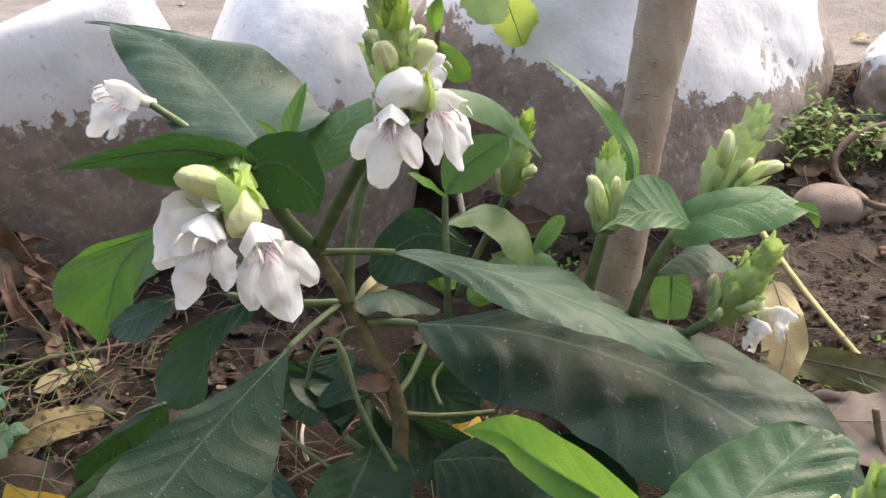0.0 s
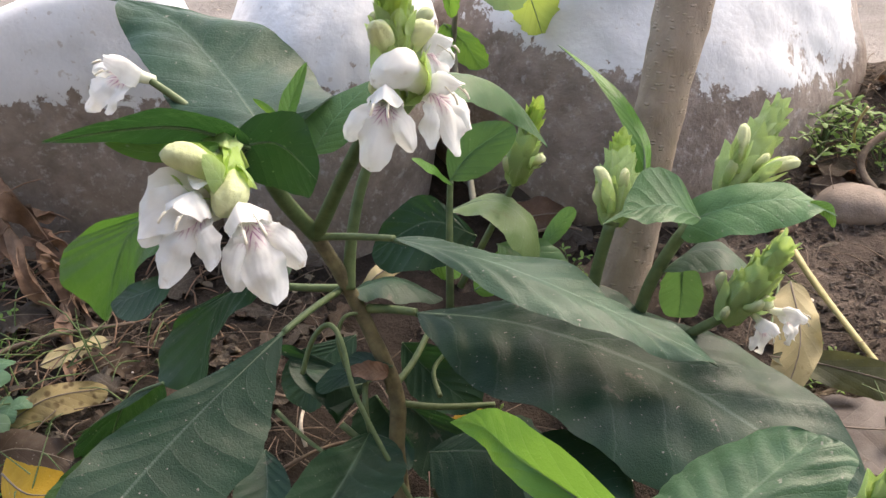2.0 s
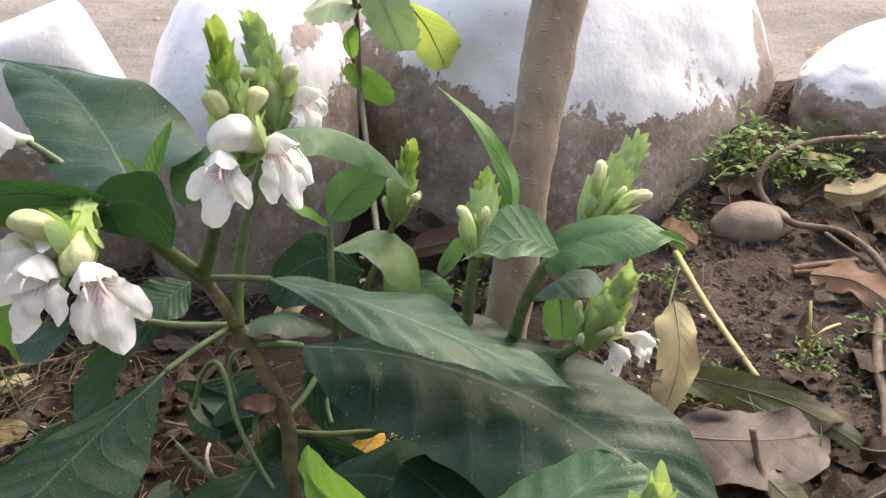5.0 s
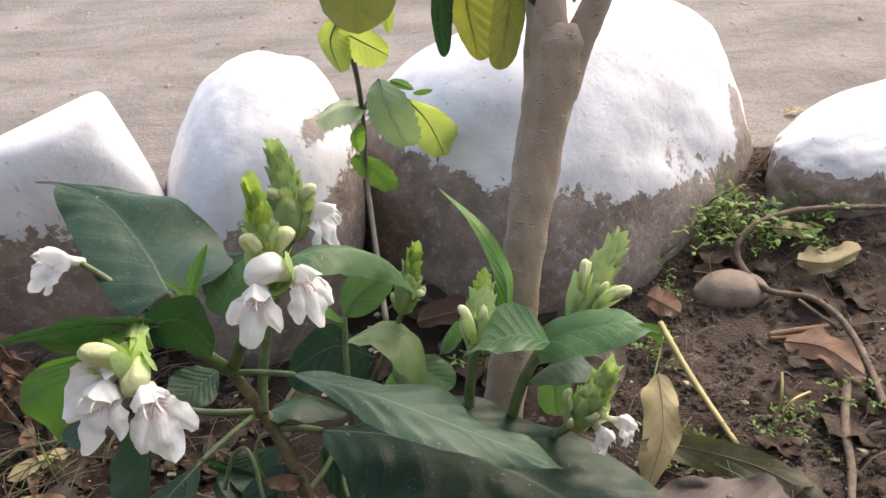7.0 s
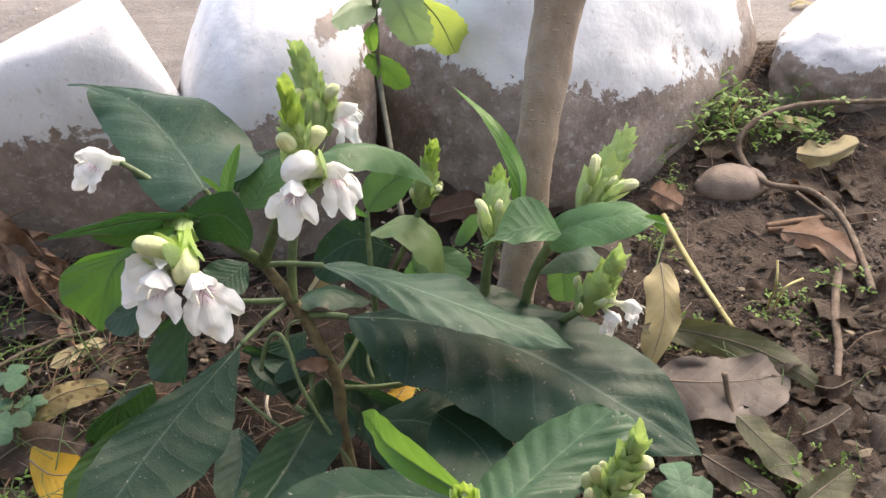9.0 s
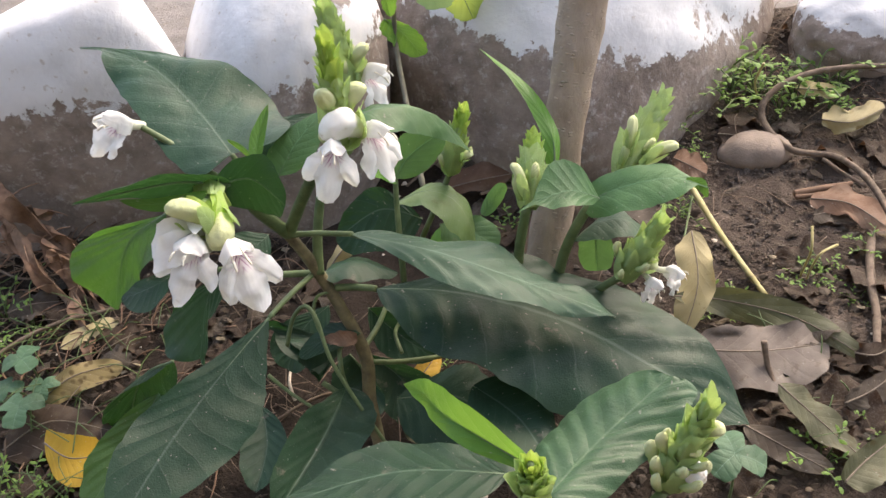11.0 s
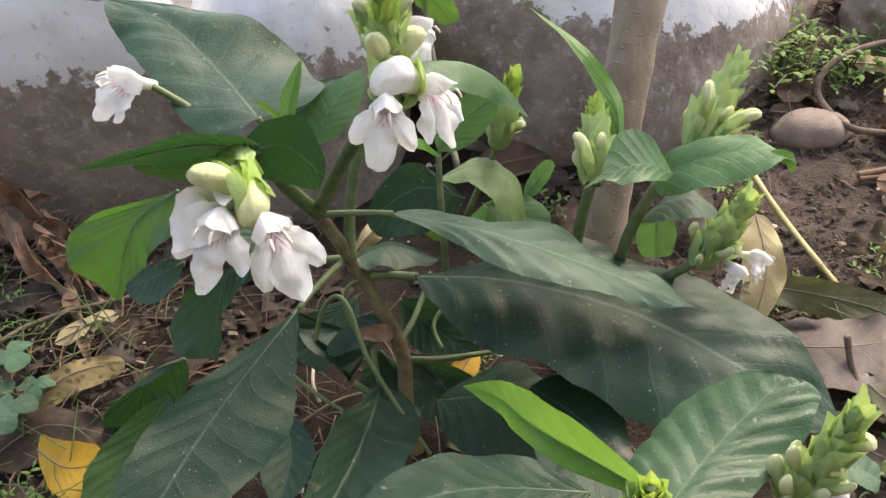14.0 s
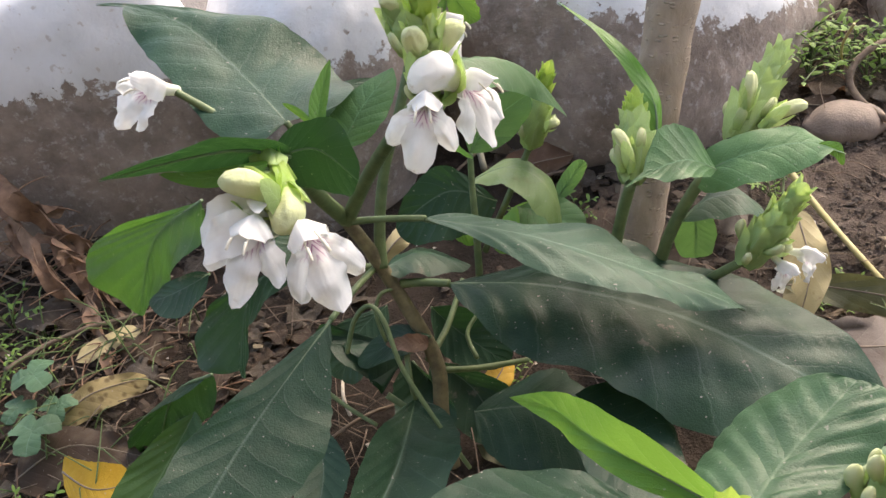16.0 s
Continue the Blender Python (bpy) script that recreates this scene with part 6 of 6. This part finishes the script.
# ---- loose things on the ground ----
def pebble(at, size, seed, label):
    bm = bmesh.new()
    bmesh.ops.create_icosphere(bm, subdivisions=4, radius=1.0)
    for v in bm.verts:
        d = v.co.normalized()
        k = 1 + 0.12 * noise.noise(d * 1.4 + Vector((seed, 0, 0))) + 0.02 * noise.noise(d * 6)
        v.co = Vector((d.x * size[0], d.y * size[1], d.z * size[2])) * k
    for f in bm.faces:
        f.smooth = True
    me = bpy.data.meshes.new("pebble")
    bm.to_mesh(me)
    bm.free()
    me.materials.append(M_PEBBLE)
    ob = new("pebble", me)
    ob.location = at
    return tagged(ob, label, "pebble")


pebble((0.307, 0.592, 0.044), (0.032, 0.023, 0.018), 2.0, "smooth flattish brown pebble half sunk in soil")
pebble((0.375, 0.470, 0.036), (0.010, 0.009, 0.007), 5.0, "small pale brown pebble in the soil")


# litter that nobody could count: clods, chips and grass
def scatter(count, seed, x0, x1, y0, y1, keep=None):
    rnd = np.random.RandomState(seed)
    out = []
    while len(out) < count:
        x, y = rnd.uniform(x0, x1), rnd.uniform(y0, y1)
        if keep is None or keep(x, y, rnd):
            out.append((x, y))
    return out, rnd


def crumbs(name, spots, rnd, lo, hi, material, label, flat=0.75, power=2.5):
    base = np.array(((1, 0, 0), (-0.5, 0.87, 0), (-0.5, -0.87, 0), (0.3, 0.25, 0.8), (-0.35, 0.1, 0.7), (0.1, -0.4, -0.7), (0.6, -0.6, 0.35), (-0.8, 0.1, 0.1)))
    bm = bmesh.new()
    for p in base:
        bm.verts.new(p)
    hull = bmesh.ops.convex_hull(bm, input=bm.verts)
    bm.verts.index_update()
    bmesh.ops.triangulate(bm, faces=bm.faces)
    bm.verts.index_update()
    tri = [tuple(v.index for v in f.verts) for f in bm.faces]
    shape = np.array([v.co for v in bm.verts])
    bm.free()
    verts, faces = [], []
    for x, y in spots:
        r = lo + (hi - lo) * rnd.rand() ** power
        w = rnd.rand() * 6.28
        c, s = math.cos(w), math.sin(w)
        m = np.array(((c, -s, 0), (s, c, 0), (0, 0, flat))) * r
        q = (shape * rnd.uniform(0.7, 1.2, (len(shape), 1))) @ m.T + (x, y, rise(x, y) + r * 0.2)
        k = len(verts)
        verts.extend(map(tuple, q))
        faces.extend(tuple(i + k for i in t) for t in tri)
    ob = new(name, sheet_mesh(name, verts, faces, material, smooth=False))
    tagged(ob, label, "soil", kind="stuff")


spots, rnd = scatter(6000, 3, 0.12, 0.75, 0.25, 0.86)
crumbs("soil_clods", spots, rnd, 0.0010, 0.0048, M_CLOD, "loose dark crumbs of bed soil", 0.75, 3.0)
spots, rnd = scatter(14000, 6, 0.16, 0.62, 0.27, 0.80)
crumbs("soil_crumbs", spots, rnd, 0.0005, 0.0024, M_CLOD, "fine dark crumbs of bed soil", 0.8, 1.6)
spots, rnd = scatter(260, 4, -0.5, 0.7, 0.22, 0.82)
crumbs("pale_chips", spots, rnd, 0.0012, 0.0040, M_CHIP, "pale chips and bits of shell in the soil", 0.5)
spots, rnd = scatter(900, 5, -0.9, 1.2, 0.92, 2.2)
crumbs("road_grit", spots, rnd, 0.0015, 0.007, M_GRIT, "small grit on the dusty road", 0.5, 4.0)


def straws(name, count, seed, box, lo, hi, radius, material, label, category, stand):
    spots, rnd = scatter(count, seed, *box)
    chunks = []
    for x, y in spots:
        w = rnd.rand() * 6.28
        ln = rnd.uniform(lo, hi)
        z = rise(x, y) + 0.001
        d = np.array((math.cos(w), math.sin(w), 0)) * ln
        up = np.array((0, 0, 1)) * ln * stand * rnd.uniform(0.5, 1.2)
        a = np.array((x, y, z))
        bow = np.array((rnd.uniform(-0.15, 0.15), rnd.uniform(-0.15, 0.15), 0.12)) * ln
        chunks.append(tube_data([a, a + d * 0.5 + up * 0.7 + bow, a + d + up], radius, radius * 0.4, 4, 3))
    v, f, u = merged(*chunks)
    ob = new(name, sheet_mesh(name, v, f, material, u))
    tagged(ob, label, category, kind="stuff")


straws("grass_blades", 120, 11, (-0.42, -0.20, 0.24, 0.46), 0.02, 0.06, 0.0007, M_GRASS, "thin green grass blades among the litter", "grass", 0.6)
straws("grass_tuft", 24, 12, (0.20, 0.36, 0.24, 0.36), 0.015, 0.04, 0.0007, M_GRASS, "thin green grass blades among the litter", "grass", 0.5)
straws("fine_straw", 320, 13, (-0.45, -0.08, 0.26, 0.66), 0.02, 0.07, 0.0006, M_TWIG, "fine dry straw and rootlets on the bed", "straw", 0.08)
straws("fine_straw", 260, 18, (-0.46, -0.14, 0.30, 0.66), 0.015, 0.06, 0.0009, M_SHRED, "fibrous brown bark shreds on the bed", "straw", 0.15)
straws("fine_straw", 70, 15, (-0.12, 0.16, 0.25, 0.46), 0.02, 0.07, 0.0008, M_TWIG, "dark rootlets and thin twigs under the bush", "straw", 0.25)
straws("fine_straw", 220, 14, (0.10, 0.62, 0.30, 0.76), 0.015, 0.06, 0.0006, M_TWIG, "fine dry straw and rootlets on the bed", "straw", 0.08)


def crumble():
    m, nt, out = mat("leaf_crumble")
    geo = nt.nodes.new("ShaderNodeNewGeometry")
    rnd_out = geo.outputs["Random Per Island"]
    colour = ramp(nt, rnd_out, [(0.0, (0.014, 0.011, 0.008)), (0.45, (0.032, 0.024, 0.018)), (0.75, (0.062, 0.047, 0.035)), (0.93, (0.12, 0.098, 0.073)), (1.0, (0.26, 0.22, 0.15))])
    colour = mix(nt, op(nt, "MULTIPLY", grey(nt, tex(nt, 300, 4), 0.45, 0.7), 0.5), colour, (0.05, 0.035, 0.025))
    surface(nt, out, colour, 0.85, bump(nt, tex(nt, 500, 4), 0.5, 0.001), 0.15)
    return m


M_CRUMBLE = crumble()


def flakes(name, count, seed, box, lo, hi, label):
    spots, rnd = scatter(count, seed, *box)
    verts, faces = [], []
    for x, y in spots:
        r = lo + (hi - lo) * rnd.rand() ** 2
        w, k = rnd.rand() * 6.28, len(verts)
        n = 7
        tilt = rnd.uniform(-0.5, 0.5, 2)
        z = rise(x, y) + 0.0015 + rnd.rand() * 0.006
        verts.append((x, y, z + 0.18 * r))
        for i in range(n):
            a = w + 6.283 * i / n
            q = r * rnd.uniform(0.45, 1.15) * (1.0 if i % 2 else 0.8)
            dx, dy = q * math.cos(a), 0.65 * q * math.sin(a)
            verts.append((x + dx, y + dy, z + tilt[0] * dx + tilt[1] * dy + rnd.uniform(-0.15, 0.2) * r))
        faces.extend((k, k + 1 + i, k + 1 + (i + 1) % n) for i in range(n))
    ob = new(name, sheet_mesh(name, verts, faces, M_CRUMBLE, smooth=False))
    tagged(ob, label, "litter", kind="stuff")


flakes("leaf_crumble", 2000, 41, (-0.50, -0.10, 0.24, 0.66), 0.002, 0.008, "crumbled brown leaf flakes covering the bed")
flakes("leaf_crumble", 160, 42, (0.10, 0.20, 0.40, 0.66), 0.002, 0.009, "crumbled brown leaf flakes under the bushes")
flakes("leaf_crumble", 800, 43, (0.20, 0.66, 0.26, 0.80), 0.0015, 0.008, "crumbled brown leaf flakes on the soil")


straws("dry_vine_tangle", 40, 17, (0.30, 0.46, 0.63, 0.74), 0.02, 0.05, 0.0005, M_SHRED, "brown dry stems tangled among the weeds", "vine", 0.2)
straws("dry_vine_tangle", 60, 16, (0.33, 0.44, 0.68, 0.80), 0.02, 0.06, 0.0007, M_TWIG, "tangle of dry brown vine stems between the boulders", "vine", 0.12)


# crumpled dry leaves that lie about singly
LITTER = []
rnd = random.Random(31)
for k in range(9):
    ln = 1.0
    w = rnd.uniform(0.22, 0.36)
    lift = rnd.uniform(0.05, 0.22)
    mid = [(-0.5, 0, 0.05), (-0.15, rnd.uniform(-0.06, 0.06), lift), (0.2, rnd.uniform(-0.06, 0.06), lift * 0.8), (0.5, 0, 0.04)]
    d = blade_data(mid, (0, w, rnd.uniform(-0.12, 0.1)), (0, -w, rnd.uniform(-0.12, 0.1)), rnd.uniform(0.42, 0.55), rnd.uniform(0.9, 1.4), 0.28, 0, rnd.uniform(-0.3, 0.2), 14, 4, 100 + k, 0.45)
    LITTER.append(sheet_mesh("litter_leaf", *d[:2], (M_DRY, M_DRYRED, M_DRYRED)[k % 3], d[2]))
LITTER_LABEL = ("curled grey-brown dry leaf on the bed", "crumpled russet dry leaf on the bed", "torn dark brown dry leaf on the bed")


def sow(count, box, lo, hi):
    for _ in range(count):
        x, y = rnd.uniform(box[0], box[1]), rnd.uniform(box[2], box[3])
        k = rnd.randrange(len(LITTER))
        size = rnd.uniform(lo, hi)
        ob = new("litter_leaf", LITTER[k])
        ob.matrix_basis = pose(x, y, rise(x, y) + 0.002, rnd.uniform(-18, 18), rnd.uniform(-14, 14), rnd.uniform(0, 360)) @ Matrix.Scale(size, 4)
        tagged(ob, LITTER_LABEL[k % 3], "leaf", "dry litter leaves")


sow(120, (-0.46, -0.12, 0.26, 0.66), 0.012, 0.040)
sow(16, (-0.12, 0.06, 0.44, 0.66), 0.02, 0.05)
sow(26, (0.02, 0.16, 0.50, 0.66), 0.025, 0.05)
sow(60, (0.30, 0.62, 0.28, 0.78), 0.02, 0.05)
sow(30, (0.18, 0.44, 0.25, 0.38), 0.015, 0.04)
sow(8, (-0.12, 0.14, 0.26, 0.46), 0.010, 0.024)

sow(34, (0.27, 0.46, 0.27, 0.46), 0.022, 0.05)
flakes("leaf_crumble", 700, 44, (0.20, 0.50, 0.24, 0.44), 0.002, 0.009, "crumbled dry leaf flakes beside the bush")

# a dry leaf out on the road
fallen("small pale dry leaf on the dusty road", M_DRYPALE, [(0.500, 1.022, 0.016), (0.515, 1.024, 0.020), (0.533, 1.018, 0.016)], (0, 0.008, 0.001), (0, -0.008, 0.001), 0.5)
